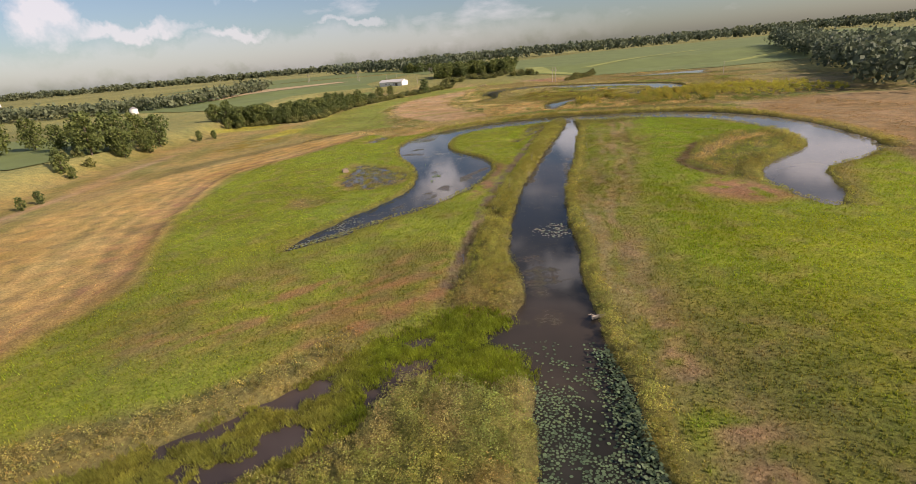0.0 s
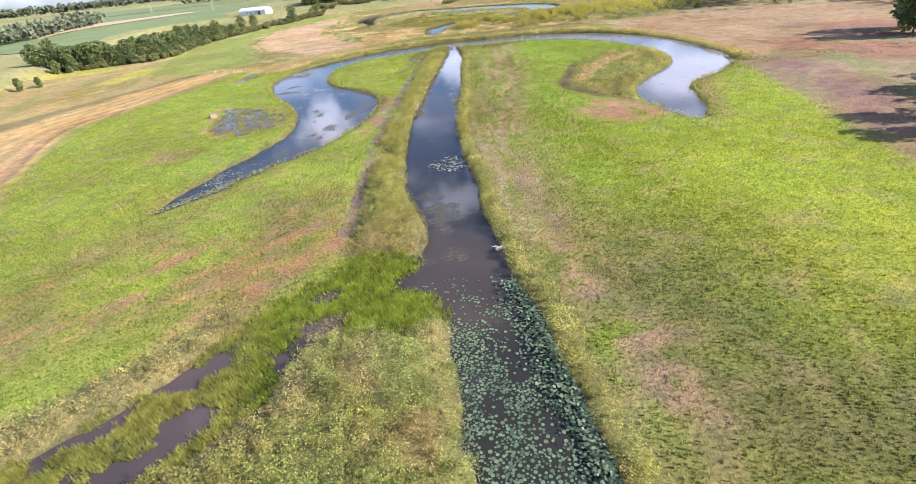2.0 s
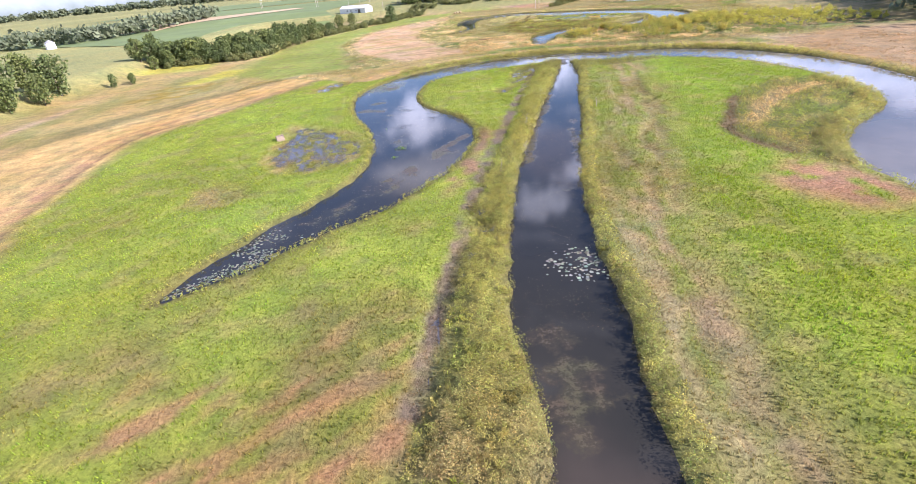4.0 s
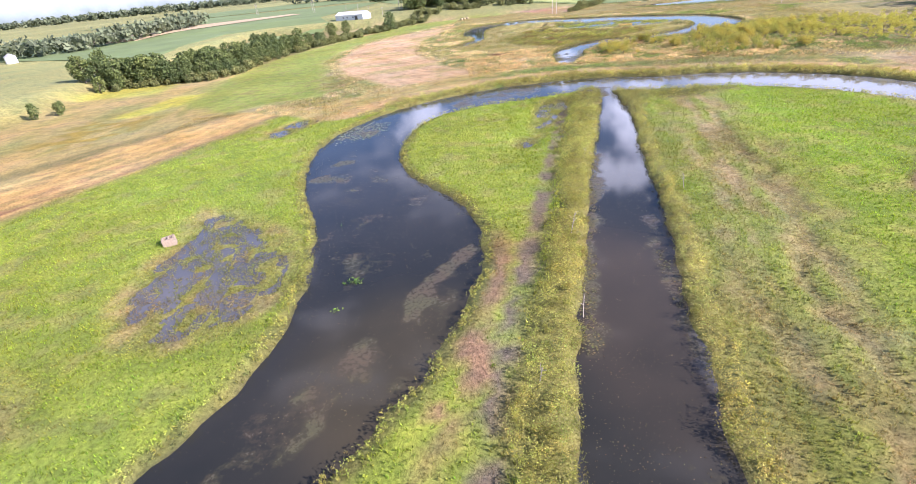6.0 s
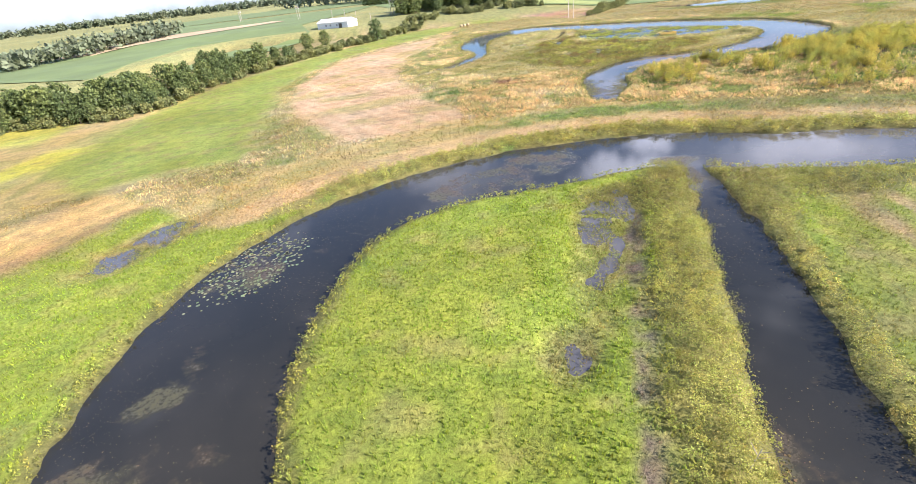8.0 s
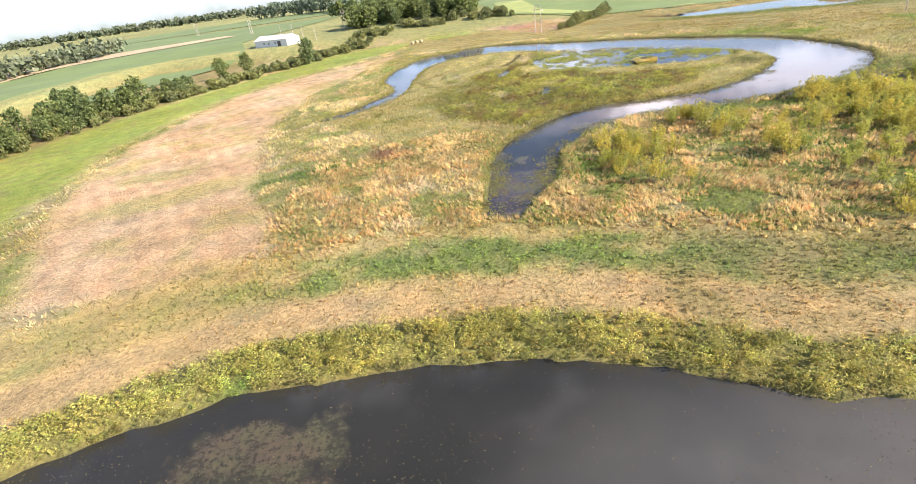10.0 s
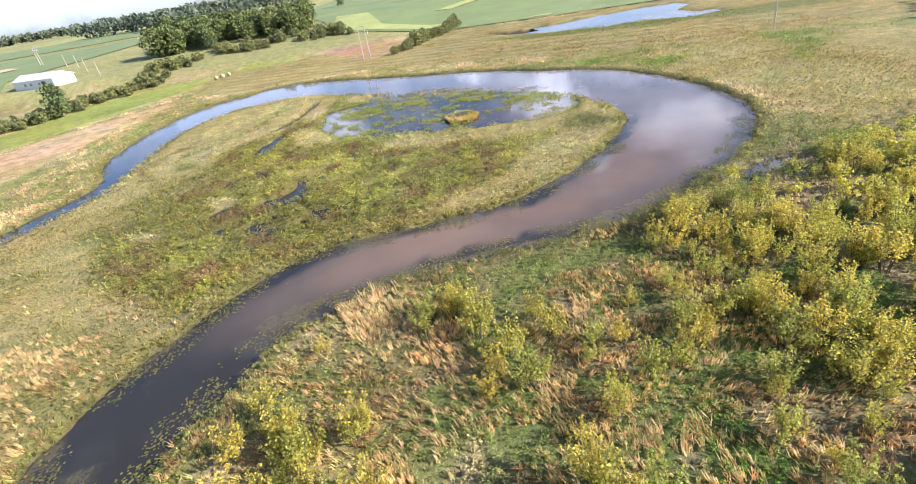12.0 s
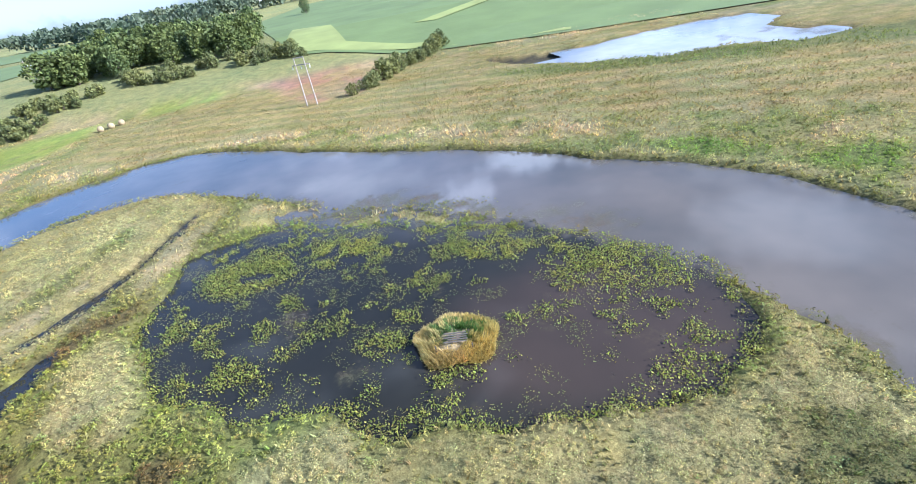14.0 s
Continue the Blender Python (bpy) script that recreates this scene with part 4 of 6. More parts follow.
# mottling: brown thatch and wet gaps between the plants, brighter and duller swards
sward = value_noise(GX, GY, 11.0, 151, 3)
COLOUR *= (1 + 0.12 * smooth(GY, 250, 262) * (1 - smooth(GX, 78, 92)))[..., None]  # 12 percent brighter towards the north-west
COLOUR[..., 2] += 0.003
COLOUR *= (0.78 + 0.44 * sward)[..., None] * np.stack([1.06 - 0.12 * sward, np.ones_like(sward), 0.85 + 0.3 * sward], -1)
gap = smooth(value_noise(GX, GY, 2.2, 153, 3), 0.56, 0.70) * (TALL < 0.45)
cover(gap * 0.45, (0.21, 0.155, 0.085))
THICK *= 1 - 0.45 * gap
# the reed flat between the arc and the oxbow: green herbs with swathes of dry reed standing through them
flat = area([(8, 215), (10, 250), (30, 262), (38, 250), (33, 222), (36, 217), (44, 240), (60, 250), (74, 252), (86, 250), (92, 236), (104, 226), (112, 206), (96, 198), (66, 202), (44, 208), (28, 210)], 4) * smooth(out, 18, 21)
herbs = flat * patchy(4.0, 0.46, 0.58, 183) * smooth(GX, 26, 42)
cover(herbs * 0.85, (0.155, 0.215, 0.048), 0.4, 1.0, 1.0)
for x, y, rx, ry in ((77, 228, 4, 3), (79, 215, 6, 4), (48, 231, 3, 4), (88, 222, 5, 4)):
    cover(flat * blob(x, y, rx, ry) * patchy(2.5, 0.34, 0.48, 185), (0.13, 0.235, 0.035), 0.5, 1.0, 1.0)
REED = flat * smooth(value_noise(GX * 0.9 + GY * 0.3, GY, 4.0, 187, 3), 0.36, 0.47) * (1 - 0.7 * blob(79, 215, 6, 4)) * (1 - 0.6 * smooth(GX, 84, 96)) * (w_ox > 0.5)
# wet mud at every margin and under water
cover((1 - smooth(HEIGHT, -0.05, 0.06)) * (1 - 0.6 * FLOOD), (0.06, 0.05, 0.035), None, None)


def plan(grid, x, y):
    """A raster's values at places of the plan."""
    u, v = np.clip((x - X0) / STEP, 0, len(gx) - 1.001), np.clip((y - Y0) / STEP, 0, len(gy) - 1.001)
    i, j = u.astype(int), v.astype(int)
    fu, fv = u - i, v - j
    if grid.ndim == 3:
        fu, fv = fu[..., None], fv[..., None]
    return (grid[j, i] * (1 - fu) + grid[j, i + 1] * fu) * (1 - fv) + (grid[j + 1, i] * (1 - fu) + grid[j + 1, i + 1] * fu) * fv


def height_at(x, y):
    x, y = np.asarray(x, float), np.asarray(y, float)
    inside = smooth(np.minimum(np.minimum(x - X0, X1 - x), np.minimum(y - Y0, Y1 - y)), 0, 12)
    return plan(HEIGHT, x, y) * inside + (0.42 + hill(x, y)) * (1 - inside)


# ---- ground and water ----
def spaced(lo, hi, step, far_lo, far_hi, grow):
    core = np.arange(lo, hi, step)
    out = []
    for start, end, sign in ((core[0], far_lo, -1), (core[-1], far_hi, 1)):
        side, s, v = [], step, start
        while (v - end) * sign < 0:
            s *= grow
            v += s * sign
            side.append(v)
        out.append(side)
    return np.array(out[0][::-1] + list(core) + out[1])


def ground():
    xs, ys = spaced(-72, 126, 0.8, -4200, 4200, 1.085), spaced(14, 380, 0.8, -1500, 4600, 1.085)
    X, Y = np.meshgrid(xs, ys)
    Z = height_at(X, Y)
    inside = smooth(np.minimum(np.minimum(X - X0, X1 - X), np.minimum(Y - Y0, Y1 - Y)), 0, 12)[..., None]
    far = np.array((0.25, 0.25, 0.10)) * (0.7 + 0.6 * value_noise(X, Y, 120.0, 99, 3))[..., None]
    # dark soil below tall plants, with their shade painted into the tint
    under_shade = smooth(plan(TALL, X, Y) * plan(THICK, X, Y), 0.12, 0.5)[..., None] * 0.62
    tint = (plan(COLOUR, X, Y) * (1 - under_shade) + np.array((0.095, 0.085, 0.038)) * under_shade) * inside + far * (1 - inside)
    nx, ny = len(xs), len(ys)
    idx = np.arange(nx * ny).reshape(ny, nx)
    faces = np.stack([idx[:-1, :-1], idx[:-1, 1:], idx[1:, 1:], idx[1:, :-1]], -1).reshape(-1, 4)
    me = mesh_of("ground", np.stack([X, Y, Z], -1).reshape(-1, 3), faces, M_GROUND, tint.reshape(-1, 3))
    me.polygons.foreach_set("use_smooth", [True] * len(me.polygons))
    tagged(new("ground", me), "wet meadows, stubble and marsh ground reaching wooded hills", "ground", kind="structure")


DEEP = np.empty(GX.shape + (3,), np.float32)
DEEP[:] = (0.026, 0.025, 0.020)
SCUM = np.zeros(GX.shape, np.float32)


def silt_and_sheen(mask, colour):
    DEEP[:] += mask[..., None].astype(np.float32) * (np.array(colour, np.float32) - DEEP)


silt_and_sheen(blob(7, 42, 5, 9) * 0.8, (0.065, 0.052, 0.04))
silt_and_sheen(blob(17, 104, 6, 14) * 0.7, (0.05, 0.04, 0.028))
silt_and_sheen(blob(-2, 100, 8, 10) * 0.7, (0.055, 0.045, 0.025))
# the arc: silt plus a pale sky reflection painted into the colour
silt_and_sheen(area([(28, 176), (44, 178), (62, 176), (80, 160), (92, 150), (90, 180), (60, 196), (36, 190)], 6), (0.075, 0.07, 0.06))
silt_and_sheen(area([(70, 176), (96, 176), (96, 96), (50, 66), (46, 80), (60, 104), (78, 118)], 6), (0.125, 0.115, 0.10))
edge_weed = smooth(-w_ox + (value_noise(GX, GY, 5.0, 171) - 0.5) * 6, 0.9, 1.7)
muddy = edge_weed * area([(44, 250), (56, 254), (80, 255), (100, 262), (118, 278), (120, 300), (112, 320), (92, 332), (84, 322), (98, 304), (100, 284), (84, 264), (58, 262)], 5) * smooth(-w_ox, 0.6, 2.2)
silt_and_sheen(muddy, (0.12, 0.105, 0.088))
silt_and_sheen(muddy * (1 - smooth(GY + 0.3 * (GX - 80), 272, 292)), (0.135, 0.092, 0.06))
silt_and_sheen((w_ox < 0.6) * smooth(GY, 274, 286) * (GX > 82), (0.12, 0.105, 0.088))
silt_and_sheen(blob(38, 227, 6, 8, -20), (0.035, 0.03, 0.03))
# north reach: bluish sky reflection painted into the water colour
silt_and_sheen(blob(28, 350, 16, 22), (0.10, 0.105, 0.12))
silt_and_sheen(blob(62, 346, 40, 14, -40), (0.12, 0.115, 0.115))
# pond: its bright grazing reflection is painted as pale water
silt_and_sheen(blob(114, 395, 14, 12), (0.22, 0.215, 0.21))
silt_and_sheen(blob(140, 380, 60, 30, -20), (0.22, 0.215, 0.21))
silt_and_sheen((w_slough < 1).astype(np.float32) * (GX < 0), (0.075, 0.058, 0.052))
# flooded grass: sky sheen painted into the thin film's colour
silt_and_sheen(smooth(FLOOD, 0.2, 0.6) * (GX < 60) * (GY < 200), (0.095, 0.093, 0.095))
silt_and_sheen(blob(88, 298, 10, 8) * (w_pool < 2), (0.05, 0.038, 0.03))
for mask, v in ((area([(0.6, 180), (4, 186.6), (8.5, 189.5), (12.6, 191), (18.7, 194), (22.5, 193.6), (25.6, 187.5), (22, 184.6), (17, 181.5), (12, 180), (8, 176)], 3), 0.6),
                (blob(35.5, 185, 3.5, 1.8) + blob(35.2, 179.5, 1.6, 3.5, -15), 0.75), (blob(1, 110, 1.8, 8, -18), 0.25), (blob(-13, 140, 6, 4), 0.45), (blob(-15, 149, 2.4, 1.4) + blob(-9.4, 144.5, 2.2, 1.3) + blob(-17.5, 143, 2, 1.2), 0.75), (blob(-15, 167, 3.5, 5, -25), 0.5), (1 - smooth(channel([(-1.6, 105, 0.5), (-0.9, 110, 0.9), (1.2, 113, 0.6), (4.2, 117, 0.7)], 6), -0.3, 0.8), 0.85), (blob(-8, 97, 2.2, 8, -28) + blob(-14, 89, 2, 5, -40), 0.55), (blob(-6, 122, 8, 14) * 0.18, 1.0),
                (area([(10.5, 99), (13, 110), (17, 122), (23, 143), (24.6, 143), (18.6, 122), (15, 110), (12.6, 99)], 1, False), 0.75),
                (area([(19.6, 97), (22.3, 111), (26, 127), (24.6, 127), (20.4, 111), (18, 97)], 1, False), 0.65), (blob(7, 56, 3, 7), 0.45), (blob(6, 46, 4, 3) * 0.5, 1.0), (blob(39, 230, 4, 9, -20), 0.55),
                (blob(60, 262, 14, 2.0, 8) + blob(64, 251.5, 16, 2.0, 2) + blob(87, 255, 8, 2.5, 25), 0.75), (blob(80, 322, 20, 4, -35), 0.6), ((1 - smooth(-w_ox, 0.3, 1.8)) * (w_ox < 0.5), 0.5), ((w_pool < 1) * 0.12, 1.0),
                (blob(112, 262, 10, 5, 25), 0.5), (blob(165, 362, 14, 8, -25), 0.4)):
    SCUM = np.maximum(SCUM, np.clip(mask, 0, 1) * v)


def water_sheet(name, x0, y0, x1, y1, label):
    xs, ys = np.arange(x0, x1 + 0.1, 1.0), np.arange(y0, y1 + 0.1, 1.0)
    X, Y = np.meshgrid(xs, ys)
    idx = np.arange(X.size).reshape(X.shape)
    faces = np.stack([idx[:-1, :-1], idx[:-1, 1:], idx[1:, 1:], idx[1:, :-1]], -1).reshape(-1, 4)
    me = mesh_of(name, np.stack([X, Y, np.zeros_like(X)], -1).reshape(-1, 3), faces, M_WATER, plan(DEEP, X, Y).reshape(-1, 3))
    me.attributes.new("scum", "FLOAT", "POINT").data.foreach_set("value", plan(SCUM, X, Y).astype(np.float32).ravel())
    tagged(new(name, me), label, "water", kind="structure")


ground()
water_sheet("lagoon_water", -62, -39, 100, 206, "still dark murky water of canal and lagoon reflecting sky")
water_sheet("oxbow_water", -20, 206, 124, 384, "muddy brown oxbow water reflecting clouds")
water_sheet("pond_water", 124, 206, 182, 392, "shallow grey-blue pond water beyond the marsh")


# ---- plants in masses ----
def scatter(name, box, per_m2, choose, leaf, label, material, blades, top=1.0, category="grass", droop=0.5, clump=1.1, floor=0.3, lean=0.7, vary=0.8, cap=9.0, hump=0.0, gain=1.0, own=None):
    """Tufts of blades, or clumps of leaves, over a stretch of the plan."""
    x0, y0, x1, y1 = box
    n = int((x1 - x0) * (y1 - y0) * per_m2)
    x, y = rng.uniform(x0, x1, n), rng.uniform(y0, y1, n)
    keep = rng.random(n) < choose(x, y) * (floor + (1 - floor) * smooth(value_noise(x, y, clump, 301, 2), 0.38, 0.58))
    x, y = x[keep], y[keep]
    n = len(x)
    if not n:
        return
    tall = np.minimum(plan(TALL, x, y), cap) * top * rng.uniform(0.6, 1.25, n) * (1 - hump * 0.5 + hump * smooth(value_noise(x, y, clump, 331, 2), 0.3, 0.7))
    z = height_at(x, y)
    tint = (plan(COLOUR, x, y) if own is None else np.array(own)) * (1.02 - vary / 2 + vary * value_noise(x, y, clump * 0.8, 311, 2))[:, None] * rng.uniform(0.8, 1.2, (n, 1)) * np.clip(rng.normal(1, 0.06, (n, 3)), 0.8, 1.2) * gain
    N = n * blades
    ang, out_r = rng.uniform(0, 2 * math.pi, N), rng.uniform(0.2, 1.0, N)
    T = np.repeat(tall, blades)
    cx, cy, cz = np.repeat(x, blades), np.repeat(y, blades), np.repeat(z, blades)
    V = np.empty((N, 3, 3), np.float32)
    if leaf == "blade":
        wide = np.clip(T * 0.16, 0.03, 0.12) * rng.uniform(0.7, 1.3, N)
        reach = T * droop * out_r
        swing = np.repeat(value_noise(x, y, 6.0, 201) * 9.0 + rng.normal(0, 1.1, n), blades)
        lx, ly = np.cos(swing) * T * droop * lean, np.sin(swing) * T * droop * lean
        bx, by = cx + np.cos(ang) * reach * 0.35, cy + np.sin(ang) * reach * 0.35
        V[:, 0] = np.stack([bx - np.sin(ang) * wide, by + np.cos(ang) * wide, cz - 0.03], -1)
        V[:, 1] = np.stack([bx + np.sin(ang) * wide, by - np.cos(ang) * wide, cz - 0.03], -1)
        V[:, 2] = np.stack([cx + np.cos(ang) * reach * 0.7 + lx, cy + np.sin(ang) * reach * 0.7 + ly, cz + T * rng.uniform(0.6, 1.1, N)], -1)
    elif leaf == "reed":
        wide = rng.uniform(0.022, 0.05, N)
        swing = np.repeat(value_noise(x, y, 5.0, 203, 2) * 8.0 + rng.normal(0, 0.7, n), blades) + rng.normal(0, 0.35, N)
        far = T * rng.uniform(0.1, 0.95, N)
        bx, by = cx + np.cos(ang) * 0.16 * out_r, cy + np.sin(ang) * 0.16 * out_r
        V[:, 0] = np.stack([bx - np.sin(swing) * wide, by + np.cos(swing) * wide, cz - 0.03], -1)
        V[:, 1] = np.stack([bx + np.sin(swing) * wide, by - np.cos(swing) * wide, cz - 0.03], -1)
        V[:, 2] = np.stack([bx + np.cos(swing) * far, by + np.sin(swing) * far, cz + T * rng.uniform(0.5, 1.05, N)], -1)
    else:
        size = leaf * rng.uniform(0.6, 1.4, N)
        r = np.clip(T * 0.4, 0.12, 0.4) * np.sqrt(rng.random(N))
        px, py, pz = cx + np.cos(ang) * r, cy + np.sin(ang) * r, cz + T * (1 - 0.75 * rng.random(N) ** 1.6)
        d1, d2 = rng.normal(0, 1, (N, 3)), rng.normal(0, 1, (N, 3))
        d1[:, 2] *= 0.6
        d2[:, 2] *= 0.6
        d1 /= np.linalg.norm(d1, axis=1)[:, None]
        d2 /= np.linalg.norm(d2, axis=1)[:, None]
        c = np.stack([px, py, pz], -1)
        V[:, 0], V[:, 1], V[:, 2] = c + d1 * size[:, None], c + d2 * size[:, None] * 0.7, c - d1 * size[:, None] * 0.6 - d2 * size[:, None] * 0.3
    faces = np.arange(N * 3).reshape(-1, 3)
    me = mesh_of(name, V.reshape(-1, 3), faces, material, np.repeat(np.repeat(tint, blades, 0), 3, 0))
    tagged(new(name, me), label, category, kind="stuff")


def dry_low(x, y):
    wet = plan(HEIGHT, x, y)
    return plan(THICK, x, y) * (1 - plan(LEAFY, x, y)) * (wet > -0.03)


def leafy_bank(x, y):
    return plan(LEAFY, x, y) * plan(THICK, x, y) * (plan(HEIGHT, x, y) > -0.04)


def strip(x, y):
    d = plan(w_south, x, y)
    return (d > -0.2) * (d < 3.2)


def tall_leafy(x, y):
    return leafy_bank(x, y) * (plan(TALL, x, y) > 0.7)


def low_leafy(x, y):
    return leafy_bank(x, y) * (plan(TALL, x, y) <= 0.7)


def short_dry(x, y):
    return dry_low(x, y) * (1 - plan(MAT, x, y))


def tussocks(x, y):
    """Streaks of grass that follow the bank through the flood."""
    streak = value_noise(plan(w_south, x, y) * 1.5 + 0.4 * value_noise(x, y, 2.5, 205), y * 0.42, 0.9, 207, 2)
    return plan(FLOOD, x, y) * (0.06 + 0.94 * smooth(0.7 * streak + 0.3 * value_noise(x, y, 3.0, 209, 2), 0.38, 0.48))


scatter("meadow_grass", (-60, 14, 36, 195), 9.5, dry_low, "blade", "short lush green meadow grass west of the canal", M_GRASS, 4, 0.8, "grass", droop=0.9, lean=0.3, floor=0.6, vary=0.6, cap=0.3, gain=1.35)
scatter("meadow_grass", (13, 14, 92, 180), 9.5, dry_low, "blade", "short bright green meadow grass east of the canal", M_GRASS, 4, 0.8, "grass", droop=0.9, lean=0.3, floor=0.6, vary=0.6, cap=0.3, gain=1.35)
scatter("dry_reeds", (8, 196, 116, 264), 11.0, lambda x, y: plan(REED, x, y) * (plan(HEIGHT, x, y) > 0), "reed", "tall tan reeds leaning in windblown swathes", M_GRASS, 9, 1.3, "reeds", floor=0.35, vary=0.7, clump=1.5, gain=1.5, own=(0.44, 0.34, 0.175))
scatter("flat_herbs", (8, 196, 118, 264), 9.5, low_leafy, 0.095, "low green herbs and nettles between the dry reeds", M_HERB, 11, 1.0, "herbs", floor=0.7, hump=0.7, vary=0.9, gain=1.25)
scatter("reed_grass", (-45, 195, 145, 300), 7.5, short_dry, "blade", "dry tan grass and green weeds round the oxbow", M_GRASS, 5, 0.8, "grass", droop=0.8, floor=0.6, vary=0.7, gain=1.25)
scatter("marsh_grass", (-45, 300, 170, 425), 4.0, lambda x, y: dry_low(x, y) * (1 - plan(MAT, x, y)), "blade", "pale dry marsh grass on the far flats", M_GRASS, 4, 0.8, "grass", droop=0.7, gain=1.25)
scatter("cushion_grass", (20, 262, 108, 352), 14.0, lambda x, y: plan(MAT, x, y), 0.06, "pale khaki cushions of dying marsh grass inside the oxbow", M_HERB, 15, 1.0, "grass", floor=0.85, clump=1.3, hump=1.2, vary=0.9, gain=1.25)
scatter("flooded_grass", (-40, 50, 60, 185), 26.0, tussocks, 0.055, "soft yellow-green tussocks standing in shallow flood water", M_HERB, 8, 0.9, "grass", clump=0.7, floor=0.7, gain=1.3)
scatter("bank_weeds", (-50, 2, 6, 48), 10.0, tall_leafy, 0.085, "tall leafy yellow-green weeds crowding the mound by the slough", M_HERB, 25, 1.0, "weeds", floor=0.7, clump=1.0, vary=1.1, hump=1.0, gain=1.12)
scatter("bank_weeds", (6, 14, 60, 190), 10.0, tall_leafy, 0.082, "tall leafy olive weeds along the canal banks", M_HERB, 25, 1.0, "weeds", floor=0.7, hump=0.9, vary=1.0, gain=1.12)
scatter("bank_weeds", (-12, 48, 6, 190), 10.0, tall_leafy, 0.082, "tall leafy olive weeds on the levee's west end", M_HERB, 25, 1.0, "weeds", floor=0.7, hump=0.9, vary=1.0, gain=1.12)
scatter("bank_weeds", (-60, 190, 120, 235), 8.0, tall_leafy, 0.11, "tall leafy weeds along the river arc", M_HERB, 20, 1.0, "weeds", floor=0.7, hump=0.8, vary=1.0, gain=1.15)
scatter("bank_weeds", (60, 90, 100, 190), 7.0, tall_leafy, 0.15, "olive weeds along the arc's eastern bank", M_HERB, 14, 1.0, "weeds", floor=0.7, hump=0.8, gain=1.3)
scatter("marsh_plants", (-60, 30, 130, 196), 7.0, low_leafy, 0.11, "low leafy green plants at the water's edge", M_HERB, 9, 1.0, "plants", floor=0.6, gain=1.3)
scatter("marsh_plants", (0, 250, 150, 370), 8.0, lambda x, y: low_leafy(x, y) * (plan(flat, x, y) < 0.3), 0.115, "low rust and olive marsh plants inside the oxbow", M_HERB, 12, 1.0, "plants", floor=0.55, hump=0.9, vary=1.1, clump=0.9, gain=1.3)


def rushes():
    n = 100000
    x, y = rng.uniform(-46, 5, n), rng.uniform(14, 49, n)
    keep = rng.random(n) < plan(RUSHES, x, y)
    x, y = x[keep], y[keep]
    n, k = len(x), 8
    N = n * k
    ang, T = rng.uniform(0, 6.28, N), rng.uniform(0.22, 0.46, N) * np.repeat(0.6 + 0.8 * value_noise(x, y, 0.8, 321, 2), k)
    foot = np.repeat(np.maximum(height_at(x, y), 0.0), k)
    cx, cy = np.repeat(x, k) + rng.normal(0, 0.08, N), np.repeat(y, k) + rng.normal(0, 0.08, N)
    V = np.empty((N, 3, 3), np.float32)
    V[:, 0] = np.stack([cx - np.sin(ang) * 0.026, cy + np.cos(ang) * 0.026, foot - 0.1], -1)
    V[:, 1] = np.stack([cx + np.sin(ang) * 0.026, cy - np.cos(ang) * 0.026, foot - 0.1], -1)
    V[:, 2] = np.stack([cx + np.cos(ang) * T * 0.55, cy + np.sin(ang) * T * 0.5, foot + T], -1)
    vivid = smooth(x, -13, -9)[:, None]
    tint = (vivid * np.array((0.31, 0.38, 0.04)) + (1 - vivid) * np.array((0.37, 0.38, 0.085))) * (0.6 + 0.8 * value_noise(x, y, 0.7, 323, 2))[:, None] * rng.uniform(0.75, 1.25, (n, 1))
    me = mesh_of("rushes", V.reshape(-1, 3), np.arange(N * 3).reshape(-1, 3), M_GRASS, np.repeat(tint, k * 3, 0))
    tagged(new("rushes", me), "vivid green rushes standing in the slough", "rushes", kind="stuff")


rushes()


# ---- trees ----
def leaf_cloud(centres, radii, each, size, seed, flat=0.8):
    r = np.random.default_rng(seed)
    n = len(centres) * each
    d = r.normal(0, 1, (n, 3))
    d /= np.linalg.norm(d, axis=1)[:, None]
    c = np.repeat(np.asarray(centres, float), each, 0) + d * (np.repeat(np.asarray(radii, float), each) * r.uniform(0.55, 1.05, n))[:, None] * np.array((1, 1, flat))
    a, b = r.normal(0, 1, (n, 3)) + d * 0.4, r.normal(0, 1, (n, 3))
    a /= np.linalg.norm(a, axis=1)[:, None]
    b -= a * (a * b).sum(1)[:, None]
    b /= np.linalg.norm(b, axis=1)[:, None]
    s = (size * r.uniform(0.6, 1.4, n))[:, None]
    V = np.stack([c + a * s, c + b * s * 0.6, c - a * s * 0.8, c - b * s * 0.6], 1)
    return V.reshape(-1, 3), np.arange(n * 4).reshape(-1, 4)


